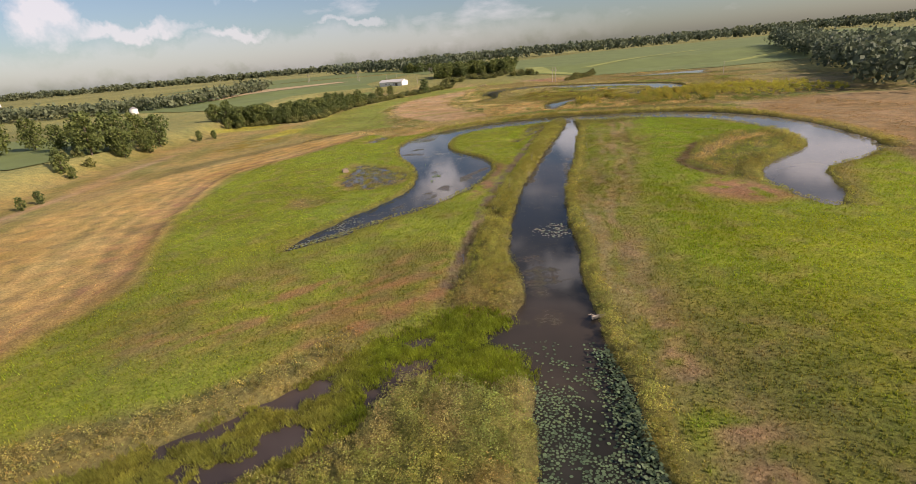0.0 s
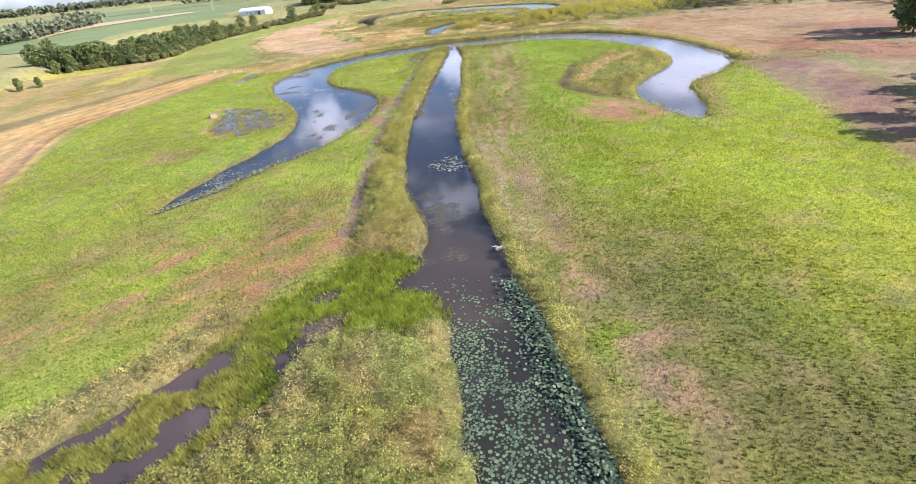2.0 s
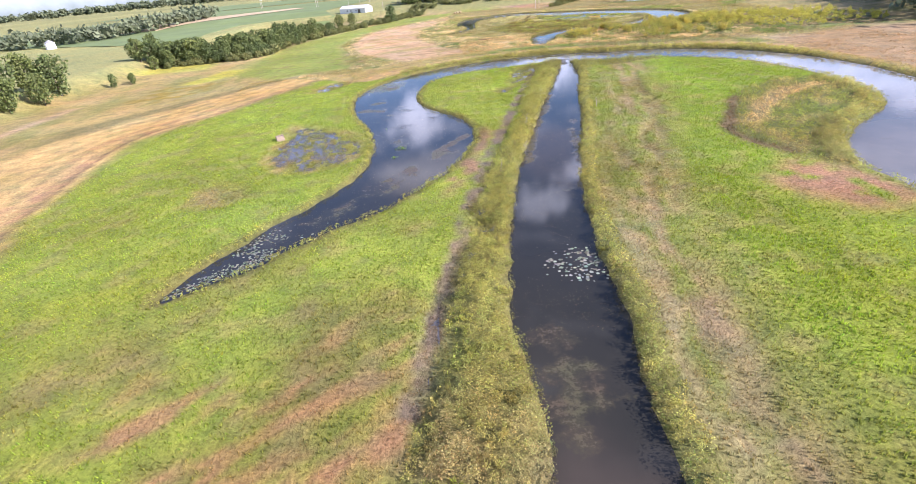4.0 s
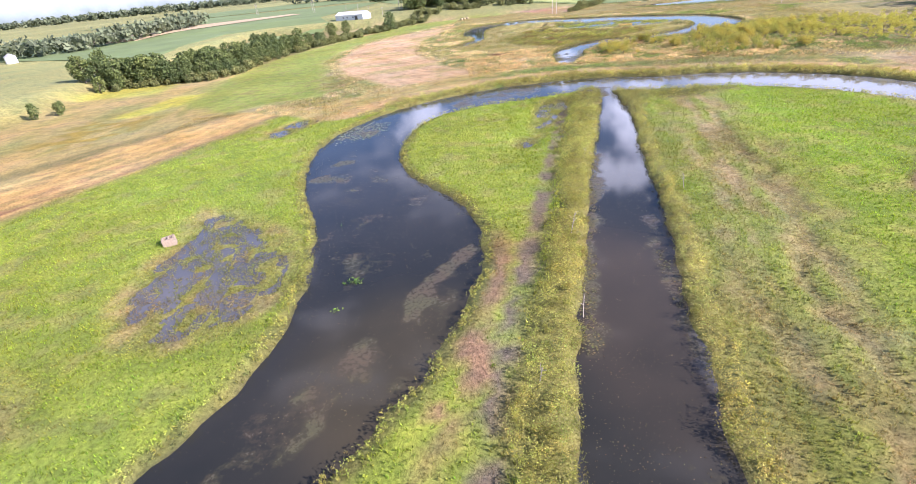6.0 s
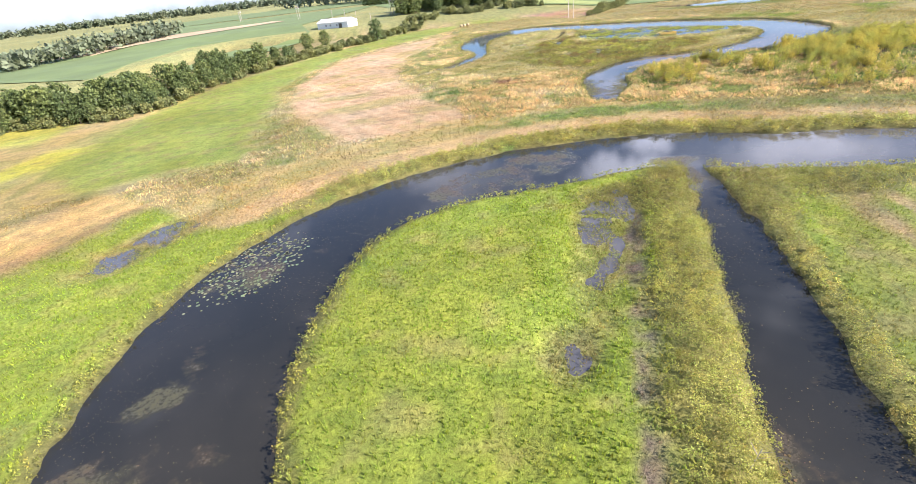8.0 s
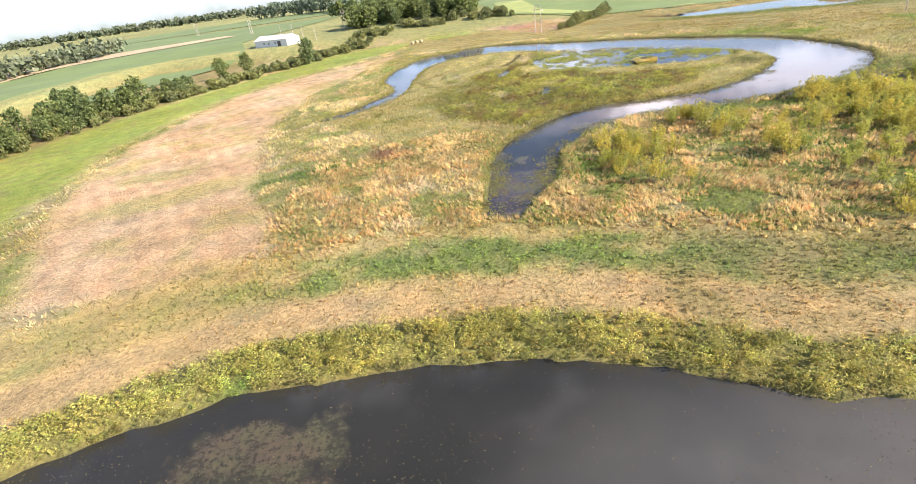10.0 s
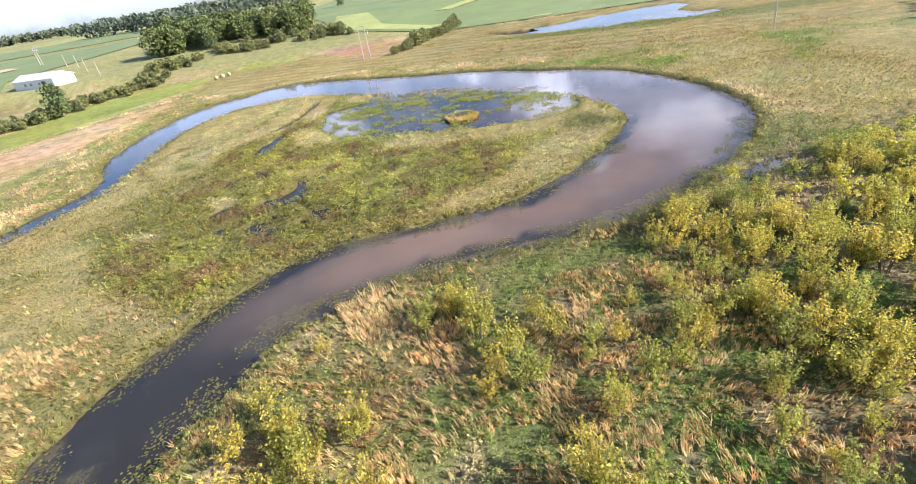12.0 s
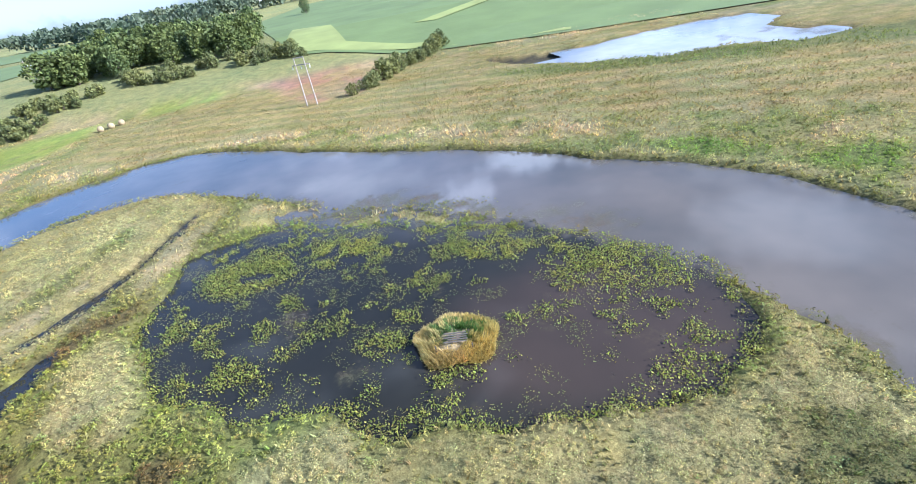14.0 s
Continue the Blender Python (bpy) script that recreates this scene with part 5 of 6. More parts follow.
def tree_kind(name, tall, wide, clumps, each, size, seed, leaves, low=0.25, stems=1, trunk_r=0.22, part_names=("trunk", "crown")):
    """A tree or shrub: tapered trunk with limbs, and a crown of many leaves in uneven clumps."""
    r = random.Random(seed)
    root = new(name)
    bm = bmesh.new()
    centres, radii = [], []
    for k in range(clumps):
        h = low + (1 - low) * (k + 0.5) / clumps
        bulge = math.sin(math.pi * min(1, max(0.0, (h - low) / (1 - low)) * 0.66 + 0.2))
        a, q = k * 2.4 + r.uniform(-0.5, 0.5), math.sqrt(r.uniform(0.1, 1))
        centres.append((math.cos(a) * q * wide * bulge * 0.72, math.sin(a) * q * wide * bulge * 0.72, h * tall * 0.92))
        radii.append(wide * r.uniform(0.26, 0.46) * (0.6 + 0.4 * bulge))
    for s in range(stems):
        ox, oy = (0, 0) if stems == 1 else (r.uniform(-0.3, 0.3) * wide, r.uniform(-0.3, 0.3) * wide)
        mid = (ox * 1.3 + r.uniform(-0.2, 0.2), oy * 1.3 + r.uniform(-0.2, 0.2), tall * 0.45)
        add_rod(bm, (ox * 0.4, oy * 0.4, -0.3), mid, trunk_r, trunk_r * 0.65, 7)
        add_rod(bm, mid, (mid[0] * 1.2, mid[1] * 1.2, tall * 0.8), trunk_r * 0.65, trunk_r * 0.2, 6)
        for c in r.sample(centres, 4 if stems == 1 else 2):
            add_rod(bm, (mid[0], mid[1], min(mid[2], c[2]) * 0.9), c, trunk_r * 0.35, trunk_r * 0.1, 5)
    part(part_names[0], bm, M_BARK, root)
    v, f = leaf_cloud(centres, radii, each, size, seed)
    crown = new(part_names[1], mesh_of(part_names[1], v, f, leaves))
    crown.parent = root
    return root


def plant(kinds, places, label, category, group, seed=1, lo=0.8, hi=1.2):
    """Copies of the kinds at places (x, y); the first of each kind stands at the first places."""
    r = random.Random(seed)
    for i, (x, y) in enumerate(places):
        k = kinds[i % len(kinds)]
        m = pose(x, y, float(height_at(x, y)) - 0.05, 0, 0, r.uniform(0, 360))
        s = r.uniform(lo, hi)
        ob = copy_thing(k, m)
        ob.scale = (s * r.uniform(0.9, 1.1), s * r.uniform(0.9, 1.1), s)
        tagged(ob, label, category, group)
    for k in kinds:
        for o in (*k.children_recursive, k):
            bpy.data.objects.remove(o)


r = random.Random(5)
# hedge and trees along the foot of the west slope
hedge = glide([(-122, 262), (-108, 268), (-92, 264), (-84, 272), (-82, 296), (-77, 322), (-65, 346), (-54, 370), (-42, 394), (-32, 412), (-20, 432), (-8, 452)], 8)
spots = []
for x, y in hedge:
    for _ in range(4 if y < 285 else 2 if y < 350 else 0):
        spots.append((x + r.uniform(-9, 7), y + r.uniform(-7, 7)))
spots += [(-56, 391), (-30, 393), (-34, 398), (-62, 380)]
trees = [tree_kind("hedgerow_tree", 9, 3.9, 28, 38, 0.38, 20 + k, M_TREE, 0.18) for k in range(4)]
plant(trees, spots, "dark green broadleaf tree in the hedgerow", "tree", "hedgerow trees", 3, 0.45, 1.2)
bushes = [tree_kind("hedge_bush", 3.0, 2.2, 14, 24, 0.36, 40 + k, M_SHRUB, 0.1, 3, 0.07, ("stem", "crown")) for k in range(3)]
spots = [(x + r.uniform(-3, 9), y + r.uniform(-9, 3)) for x, y in hedge for _ in range(2 if y < 290 else 4)] + [(-130 + r.uniform(-8, 8), 166 + r.uniform(-6, 6)) for _ in range(4)]
plant(bushes, spots, "scrubby olive-green bush at the hedge's foot", "bush", "hedge bushes", 4, 0.6, 1.2)
west = [(-182, 190), (-176, 186), (-170, 196), (-190, 200), (-152, 186), (-148, 192), (-143, 184), (-136, 180), (-130, 172), (-127, 182), (-122, 177), (-120, 188), (-122, 199), (-128, 196), (-140, 196)]
small = [(-104, 111), (-104.5, 117), (-124, 150), (-119, 147), (-128, 154), (-115, 216), (-112, 223), (-119, 253), (-130, 205), (-110, 219)]
trees = [tree_kind("slope_tree", 11, 4.8, 32, 44, 0.42, 60 + k, M_TREE, 0.15) for k in range(3)]
plant(trees, west, "full dark green tree on the west slope", "tree", "slope trees", 5, 0.85, 1.35)
plant([tree_kind("young_tree", 5.5, 2.2, 18, 34, 0.32, 66 + k, M_TREE, 0.08) for k in range(2)], small, "small dark bushy tree on the open slope", "tree", "young slope trees", 15, 0.6, 1.1)
grove = [(-24 + r.uniform(0, 70), 474 + r.uniform(0, 34)) for _ in range(46)] + [(-70 + k * 6, 640 + r.uniform(-6, 6)) for k in range(10)]
trees = [tree_kind("grove_tree", 10.5, 5.0, 30, 34, 0.55, 70 + k, M_TREE, 0.12) for k in range(3)]
plant(trees, grove, "tall dark tree in the grove beyond the pylons", "tree", "grove trees", 6, 0.75, 1.2)
bushes = [tree_kind("grove_bush", 5, 3.6, 16, 40, 0.4, 80 + k, M_SHRUB, 0.05, 3, 0.1, ("stem", "crown")) for k in range(3)]
plant(bushes, [(6 + r.uniform(-6, 60), 466 + r.uniform(-8, 8) - 0.22 * k) for k in range(34)] + [(77 + k * 1.5 + r.uniform(-1.5, 1.5), 392 + k * 2.1 + r.uniform(-1.5, 1.5)) for k in range(20)], "grey-green thicket bush at the grove's edge", "bush", "grove bushes", 7, 0.45, 1.0)
plant([tree_kind("lone_tree", 9, 3.2, 24, 34, 0.4, 91, M_TREE, 0.15)], [(61, 608)], "lone dark tree standing in the crop field", "tree", "", 8, 1, 1.01)
plant([tree_kind("field_tree", 12, 5.0, 32, 36, 0.5, 95 + k, M_TREE, 0.12) for k in range(2)], [(82, 46), (87, 52), (98, 55), (104, 60), (111, 66), (100, 47), (109, 56), (132, 104), (138, 110), (136, 100)], "tall dark tree beside the east meadow", "tree", "field edge trees", 18, 0.85, 1.15)
# yellowing willows on the flat by the oxbow
def willow_kind(name, seed, leaves):
    """A shrub of many slim rising shoots, leafy along their upper part."""
    q = random.Random(seed)
    root = new(name)
    bm = bmesh.new()
    leafy = []
    for k in range(13):
        a, out_by, tall = k * 2.4 + q.uniform(-0.6, 0.6), q.uniform(0.25, 1.35), q.uniform(1.5, 3.3)
        foot = (math.cos(a) * 0.22, math.sin(a) * 0.22, -0.2)
        bend = (math.cos(a) * out_by * 0.55, math.sin(a) * out_by * 0.55, tall * 0.55)
        tip = (math.cos(a) * out_by, math.sin(a) * out_by, tall)
        add_rod(bm, foot, bend, 0.03, 0.018, 3)
        add_rod(bm, bend, tip, 0.018, 0.006, 3)
        for n in range(13):
            f = n / 12
            leafy.append([bend[c] * (1 - f) + tip[c] * f - (0.3 * (1 - f) if c == 2 else 0) + q.gauss(0, 0.10) for c in range(3)])
    part("stem", bm, M_BARK, root)
    v, f = leaf_cloud(leafy, [q.uniform(0.1, 0.26) for _ in leafy], 5, 0.092, seed, 1.0)
    crown = new("crown", mesh_of("crown", v, f, leaves))
    crown.parent = root
    return root


def willow_mass(places, seed):
    """The far side of the thicket, too crowded to tell its shrubs apart."""
    q = random.Random(seed)
    centres, radii = [], []
    for x, y in places:
        z, tall = float(height_at(x, y)), q.uniform(1.3, 3.0)
        for k in range(16):
            a, o, h = q.uniform(0, 6.28), q.uniform(0, 1.2), q.uniform(0.3, 1.0)
            centres.append((x + math.cos(a) * o * (0.4 + 0.6 * h), y + math.sin(a) * o * (0.4 + 0.6 * h), z + tall * h * (1.1 - 0.25 * o)))
            radii.append(q.uniform(0.15, 0.4))
    v, f = leaf_cloud(centres, radii, 16, 0.12, seed, 1.0)
    tagged(new("willow_scrub", mesh_of("willow_scrub", v, f, M_WILLOW_GREEN)), "crowded olive-green willow scrub on the marsh flat", "scrub", kind="stuff")


far_side, thick = [], []
while len(far_side) < 260:
    x, y = r.uniform(84, 150), r.uniform(200, 260)
    if float(plan(thicket, np.array([x]), np.array([y]))[0]) > 0.6 and x + 0.30 * (y - 250) > 97:
        far_side.append((x, y))
while len(thick) < 190:
    x, y = r.uniform(80, 116), r.uniform(226, 259)
    edge = 250.6 + 0.33 * (x - 85.6)  # the bank of the oxbow
    pool = float(plan(FLOOD, np.array([x]), np.array([y]))[0])
    if y < edge - 1.0 and (x > 84 + 0.12 * abs(y - 246) + r.gauss(0, 1.5) or r.random() < 0.06) and r.random() > pool * 0.8 and r.random() < 0.35 + smooth(y, 228, 242):
        thick.append((x, y))
thick += [(r.uniform(69, 100), r.uniform(206, 242)) for _ in range(80)]
thick += [(55 + r.gauss(0, 2.6), 231 + r.gauss(0, 4.2)) for _ in range(34)]
for x, y, k in ((65.4, 243.7, 9), (66.7, 237.7, 3), (72.2, 234.6, 3), (84.6, 223.8, 8), (88, 231, 9), (80, 236, 8)):
    thick += [(x + r.gauss(0, 1.8), y + r.gauss(0, 1.8)) for _ in range(k)]
willow_mass(far_side, 141)
willows = [willow_kind("willow_shrub", 100 + k, M_WILLOW if k % 2 else M_WILLOW_GREEN) for k in range(6)]
plant(willows, thick, "yellow-green willow shrub in the marsh thicket", "shrub", "willow thicket", 9, 0.5, 1.1)

# ---- far country ----
def woods(name, places, tall, size, label, seed):
    q = np.random.default_rng(seed)
    c, rad = [], []
    for x, y in places:
        g = float(height_at(x, y))
        h = tall * q.uniform(0.75, 1.15)
        for _ in range(3):
            c.append((x + q.normal(0, 3), y + q.normal(0, 3), g + h * q.uniform(0.35, 0.8)))
            rad.append(h * q.uniform(0.28, 0.42))
    v, f = leaf_cloud(c, rad, 16, size, seed, 1.0)
    tagged(new(name, mesh_of(name, v, f, M_HAZY_WOODS)), label, "woods", kind="stuff")


def along(points, step, depth, seed):
    q = random.Random(seed)
    line = glide(points, 40)
    out, left = [], 0.0
    for a, b in zip(line[:-1], line[1:]):
        left += math.hypot(*(b - a))
        while left > step:
            left -= step
            for k in range(depth):
                out.append((b[0] + q.uniform(-1, 1) * step, b[1] + k * step + q.uniform(-1, 1) * step))
    return out


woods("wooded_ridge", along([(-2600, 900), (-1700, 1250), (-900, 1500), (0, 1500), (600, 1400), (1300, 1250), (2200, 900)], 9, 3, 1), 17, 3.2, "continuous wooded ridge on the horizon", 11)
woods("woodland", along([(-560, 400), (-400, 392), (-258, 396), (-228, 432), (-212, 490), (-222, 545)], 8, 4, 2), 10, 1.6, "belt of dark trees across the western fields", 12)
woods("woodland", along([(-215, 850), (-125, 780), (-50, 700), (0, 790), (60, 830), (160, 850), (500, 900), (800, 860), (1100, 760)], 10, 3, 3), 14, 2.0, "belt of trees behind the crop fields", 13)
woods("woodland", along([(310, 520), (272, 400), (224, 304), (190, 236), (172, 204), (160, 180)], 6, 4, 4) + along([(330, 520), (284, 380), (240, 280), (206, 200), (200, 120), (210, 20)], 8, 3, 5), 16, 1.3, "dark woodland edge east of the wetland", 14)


def field(name, points, material, label, lift=0.3, cell=20.0):
    """A field draped on the slope."""
    xs, ys = [p[0] for p in points], [p[1] for p in points]
    bm = bmesh.new()
    bm.faces.new([bm.verts.new((x, y, 0)) for x, y in points])
    x = min(xs) + cell
    while x < max(xs):
        bmesh.ops.bisect_plane(bm, geom=bm.verts[:] + bm.edges[:] + bm.faces[:], plane_co=(x, 0, 0), plane_no=(1, 0, 0))
        x += cell
    y = min(ys) + cell
    while y < max(ys):
        bmesh.ops.bisect_plane(bm, geom=bm.verts[:] + bm.edges[:] + bm.faces[:], plane_co=(0, y, 0), plane_no=(0, 1, 0))
        y += cell
    for v in bm.verts:
        v.co.z = float(height_at(v.co.x, v.co.y)) + lift
    tagged(part(name, bm, material), label, "field", kind="structure")


field("crop_field", [(58, 458), (72, 452), (92, 434), (112, 424), (140, 410), (190, 392), (330, 400), (520, 540), (560, 800), (180, 800), (60, 720), (30, 600), (46, 520)], M_CROP, "broad green soybean field on the rise", 0.3, 25)
field("crop_field", [(-330, 420), (-140, 330), (-110, 360), (-75, 440), (-90, 480), (-60, 640), (-280, 690), (-420, 600)], M_CROP, "dark green crop field behind the hedge", 0.3, 25)
field("crop_field", [(-420, 700), (-80, 690), (-40, 560), (-30, 620), (-20, 760), (-300, 860)], M_CROP, "green crop field beyond the cut strip", 0.3, 25)
field("grass_strip", [(104, 470), (112, 468), (250, 560), (244, 566)], M_STRIP, "pale yellow-green grass strip across the crop", 0.45, 25)
field("grass_strip", [(180, 420), (188, 418), (330, 490), (326, 498)], M_STRIP, "pale yellow-green grass waterway in the crop", 0.45, 25)
field("grass_strip", [(56, 462), (70, 456), (92, 438), (140, 414), (142, 418), (96, 443), (78, 462), (74, 500), (58, 510)], M_STRIP, "mown yellow-green headland beside the crop", 0.42, 12)
field("cut_strip", [(-258, 448), (-252, 500), (-226, 545), (-186, 560), (-138, 572), (-122, 552), (-160, 522), (-190, 490), (-216, 448)], M_TAN, "pale cut strip between green fields", 0.6, 25)
field("crop_field", [(-330, 240), (-210, 150), (-140, 150), (-128, 180), (-150, 205), (-210, 240)], M_CROP, "green crop field behind the slope trees", 0.3, 20)


# ---- things built by people ----
def h_frame(x, y, turn, tall=10.3, gap=2.2):
    root = new("utility_pole")
    for sx in (-gap / 2, gap / 2):
        bm = bmesh.new()
        add_rod(bm, (sx * 1.1, 0, -0.4), (sx, 0, tall), 0.16, 0.11, 8)
        part("post", bm, M_POLE, root)
    bm = bmesh.new()
    add_box(bm, gap * 1.9, 0.16, 0.22, Matrix.Translation((0, 0.18, tall - 1.6)), 0.02)
    part("crossarm", bm, M_POLE, root)
    bm = bmesh.new()
    add_box(bm, gap * 1.05, 0.14, 0.18, Matrix.Translation((0, 0, tall - 0.1)), 0.02)
    part("top_bar", bm, M_POLE, root)
    for sx in (-gap * 0.9, 0, gap * 0.9):
        bm = bmesh.new()
        for k in range(4):
            bmesh.ops.create_cone(bm, cap_ends=True, segments=8, radius1=0.11, radius2=0.07, depth=0.13, matrix=Matrix.Translation((sx, 0.18, tall - 1.85 - 0.16 * k)))
        part("insulator", bm, M_WHITE, root)
    root.matrix_world = pose(x, y, float(height_at(x, y)), 0, 0, turn)
    return tagged(root, "weathered two-post wooden utility pole with crossarm", "utility pole", "power line")


for x, y, turn in ((66.5, 389.5, -20), (-30, 482, -35), (-112, 556, -35), (-190, 640, -35)):
    h_frame(x, y, turn)


def single_pole(x, y, tall):
    root = new("utility_pole")
    bm = bmesh.new()
    add_rod(bm, (0, 0, -0.4), (0, 0, tall), 0.14, 0.09, 8)
    part("post", bm, M_POLE, root)
    bm = bmesh.new()
    add_box(bm, 1.4, 0.1, 0.12, Matrix.Translation((0, 0.14, tall - 0.5)), 0.01)
    part("crossarm", bm, M_POLE, root)
    root.matrix_world = pose(x, y, float(height_at(x, y)), 0, 0, -30)
    return tagged(root, "single weathered wooden pole with short crossarm", "utility pole", "lane poles")


for x, y in ((155.5, 318, ), (-40.5, 453), (-52, 470), (-62, 486), (-74, 502)):
    single_pole(x, y, 8.0 if x > 0 else 6.0)


def barn(x, y, turn):
    L, W, H, R = 24.0, 9.0, 3.2, 1.8
    root = new("barn")
    bm = bmesh.new()
    v = [bm.verts.new((sx * L / 2, sy * W / 2, z)) for z in (-0.6, H) for sx, sy in ((-1, -1), (1, -1), (1, 1), (-1, 1))]
    g = [bm.verts.new((sx * L / 2, 0, H + R)) for sx in (-1, 1)]
    for f in ((0, 1, 5, 4), (2, 3, 7, 6)):
        bm.faces.new([v[i] for i in f])
    bm.faces.new((v[1], v[2], v[6], g[1], v[5]))
    bm.faces.new((v[3], v[0], v[4], g[0], v[7]))
    part("wall", bm, M_WHITE, root)
    for s in (-1, 1):
        bm = bmesh.new()
        a = math.degrees(math.atan2(R, W / 2))
        add_box(bm, L + 0.8, math.hypot(W / 2, R) + 0.5, 0.14, pose(0, s * W / 4 * 1.05, H + R / 2 + 0.08, -s * a, 0, 0), 0.02)
        part("roof", bm, M_PALE_ROOF, root, "pale metal roof")
    for sx in (-5, -1.5, 3.5):
        bm = bmesh.new()
        add_box(bm, 1.3, 0.08, 1.0, Matrix.Translation((sx, -W / 2 - 0.03, 1.7)), 0.01)
        win = part("window", bm, M_ROOF, root)
        for dz in (-0.56, 0.56):
            bm = bmesh.new()
            add_box(bm, 1.5, 0.12, 0.12, Matrix.Translation((sx, -W / 2 - 0.06, 1.7 + dz)), 0.01)
            part("frame", bm, M_WHITE, win)
    bm = bmesh.new()
    add_box(bm, 2.4, 0.1, 2.5, Matrix.Translation((6.2, -W / 2 - 0.04, 1.2)), 0.01)
    door = part("door", bm, M_WOOD, root)
    bm = bmesh.new()
    add_rod(bm, (5.3, -W / 2 - 0.16, 1.0), (5.3, -W / 2 - 0.16, 1.35), 0.03, 0.03, 6)
    part("handle", bm, M_POLE, door)
    root.matrix_world = pose(x, y, float(height_at(x, y)), 0, 0, turn)
    tagged(root, "long white barn with pale metal roof on the slope", "barn")


barn(-61, 452, -30)


def bale(x, y, turn):
    bm = bmesh.new()
    bmesh.ops.create_cone(bm, cap_ends=True, segments=20, radius1=0.85, radius2=0.85, depth=1.5, matrix=pose(0, 0, 0.8, 90, 0, 0))
    bmesh.ops.bevel(bm, geom=bm.edges[:], offset=0.08, segments=2, affect="EDGES")
    ob = part("hay_bale", bm, M_STRAW, None, smooth=True)
    ob.matrix_world = pose(x, y, float(height_at(x, y)) - 0.04, 0, 0, turn) @ Matrix.Diagonal((0.85, 0.85, 0.85, 1))
    tagged(ob, "round straw-coloured hay bale on the meadow", "hay bale", "hay bales")


for x, y, turn in ((12.8, 413, 20), (14.6, 415, 35), (16.6, 416.6, 10)):
    bale(x, y, turn)


# ---- floating and standing water plants ----
def pads(name, box, per_m2, mask, size, lift, colour, label, tilt=0.12, spread=0.25):
    """Small leaves lying on or just above the water."""
    x0, y0, x1, y1 = box
    n = int((x1 - x0) * (y1 - y0) * per_m2)
    x, y = rng.uniform(x0, x1, n), rng.uniform(y0, y1, n)
    keep = rng.random(n) < plan(mask, x, y)
    x, y = x[keep], y[keep]
    n = len(x)
    z = 0.012 + lift * rng.random(n) ** 1.5
    s, a = size * rng.uniform(0.5, 1.4, n), rng.uniform(0, 6.28, n)
    V = np.empty((n, 5, 3), np.float32)
    for k in range(5):
        b = a + k * 2 * math.pi / 5
        q = s * rng.uniform(0.75, 1.1, n)
        V[:, k] = np.stack([x + np.cos(b) * q, y + np.sin(b) * q, z + rng.normal(0, tilt, n) * s * (lift > 0.05)], -1)
    tint = np.array(colour) * rng.uniform(1 - spread, 1 + spread, (n, 1)) * np.clip(rng.normal(1, 0.08, (n, 3)), 0.75, 1.25)
    me = mesh_of(name, V.reshape(-1, 3), np.arange(n * 5).reshape(-1, 5), M_HERB, np.repeat(tint, 5, 0))
    tagged(new(name, me), label, "water plants", kind="stuff")


in_pool = (w_pool < 0.3) * (w_ox > -1)
clumps = in_pool * np.maximum(patchy(2.0, 0.56, 0.62, 121) * patchy(1.0, 0.35, 0.5, 124) * 0.8, (1 - smooth(-w_pool, 0.2, 1.4)) * patchy(2.0, 0.3, 0.5, 122))
for x, y, rx, ry in ((61.8, 317.7, 5.0, 3.6), (70.5, 317.4, 4.2, 2.4), (93, 304, 5.4, 3.4), (99.3, 297.5, 1.6, 2.4), (93.6, 297.3, 1.8, 1.0), (92.5, 293.7, 1.5, 0.9), (96.7, 290.2, 2.5, 1.6), (73.4, 301.6, 2.0, 1.6),
                     (77.8, 296.4, 2.6, 0.9), (58, 309.6, 2.2, 1.0), (63.3, 303, 2.2, 1.6), (75.6, 304.6, 1.4, 0.6), (86.4, 299.2, 1.6, 1.0), (84, 311.5, 5.0, 1.4)):
    clumps = np.maximum(clumps, in_pool * blob(x, y, rx, ry, -20) * patchy(1.3, 0.34, 0.46, 123))
pads("water_primrose", (46, 284, 104, 330), 115, clumps, 0.05, 0.26, (0.40, 0.43, 0.085), "yellow-green leafy water plants in clumps on the marsh pool", 0.8)
pads("floating_weed", (46, 284, 104, 330), 44, in_pool * patchy(1.6, 0.52, 0.62, 125) * 0.7, 0.045, 0.03, (0.24, 0.26, 0.10), "thin floating weed on the marsh pool")
rim = np.clip((w_ox < 0.5) * (w_ox > -2.6) * patchy(3.0, 0.42, 0.56, 127), 0, 1) * (GY < 274)
pads("floating_weed", (30, 218, 122, 300), 22, rim, 0.09, 0.02, (0.18, 0.18, 0.075), "broken mats of floating weed along the oxbow")
pads("floating_weed", (56, 308, 106, 345), 22, blob(71, 326, 15, 2.0, -17) * patchy(2.5, 0.4, 0.55, 129), 0.09, 0.05, (0.22, 0.23, 0.08), "green floating weed between pool and river")
pads("floating_weed", (34, 219, 46, 246), 30, blob(35.8, 231, 1.4, 9, -10) * (w_ox < 0) + blob(43, 231, 1.0, 8, -14) * (w_ox < 0) + blob(39.5, 233, 3, 5) * patchy(1.5, 0.45, 0.6, 128) * 0.5, 0.10, 0.04, (0.24, 0.23, 0.07), "yellowing floating weed at the oxbow's end")
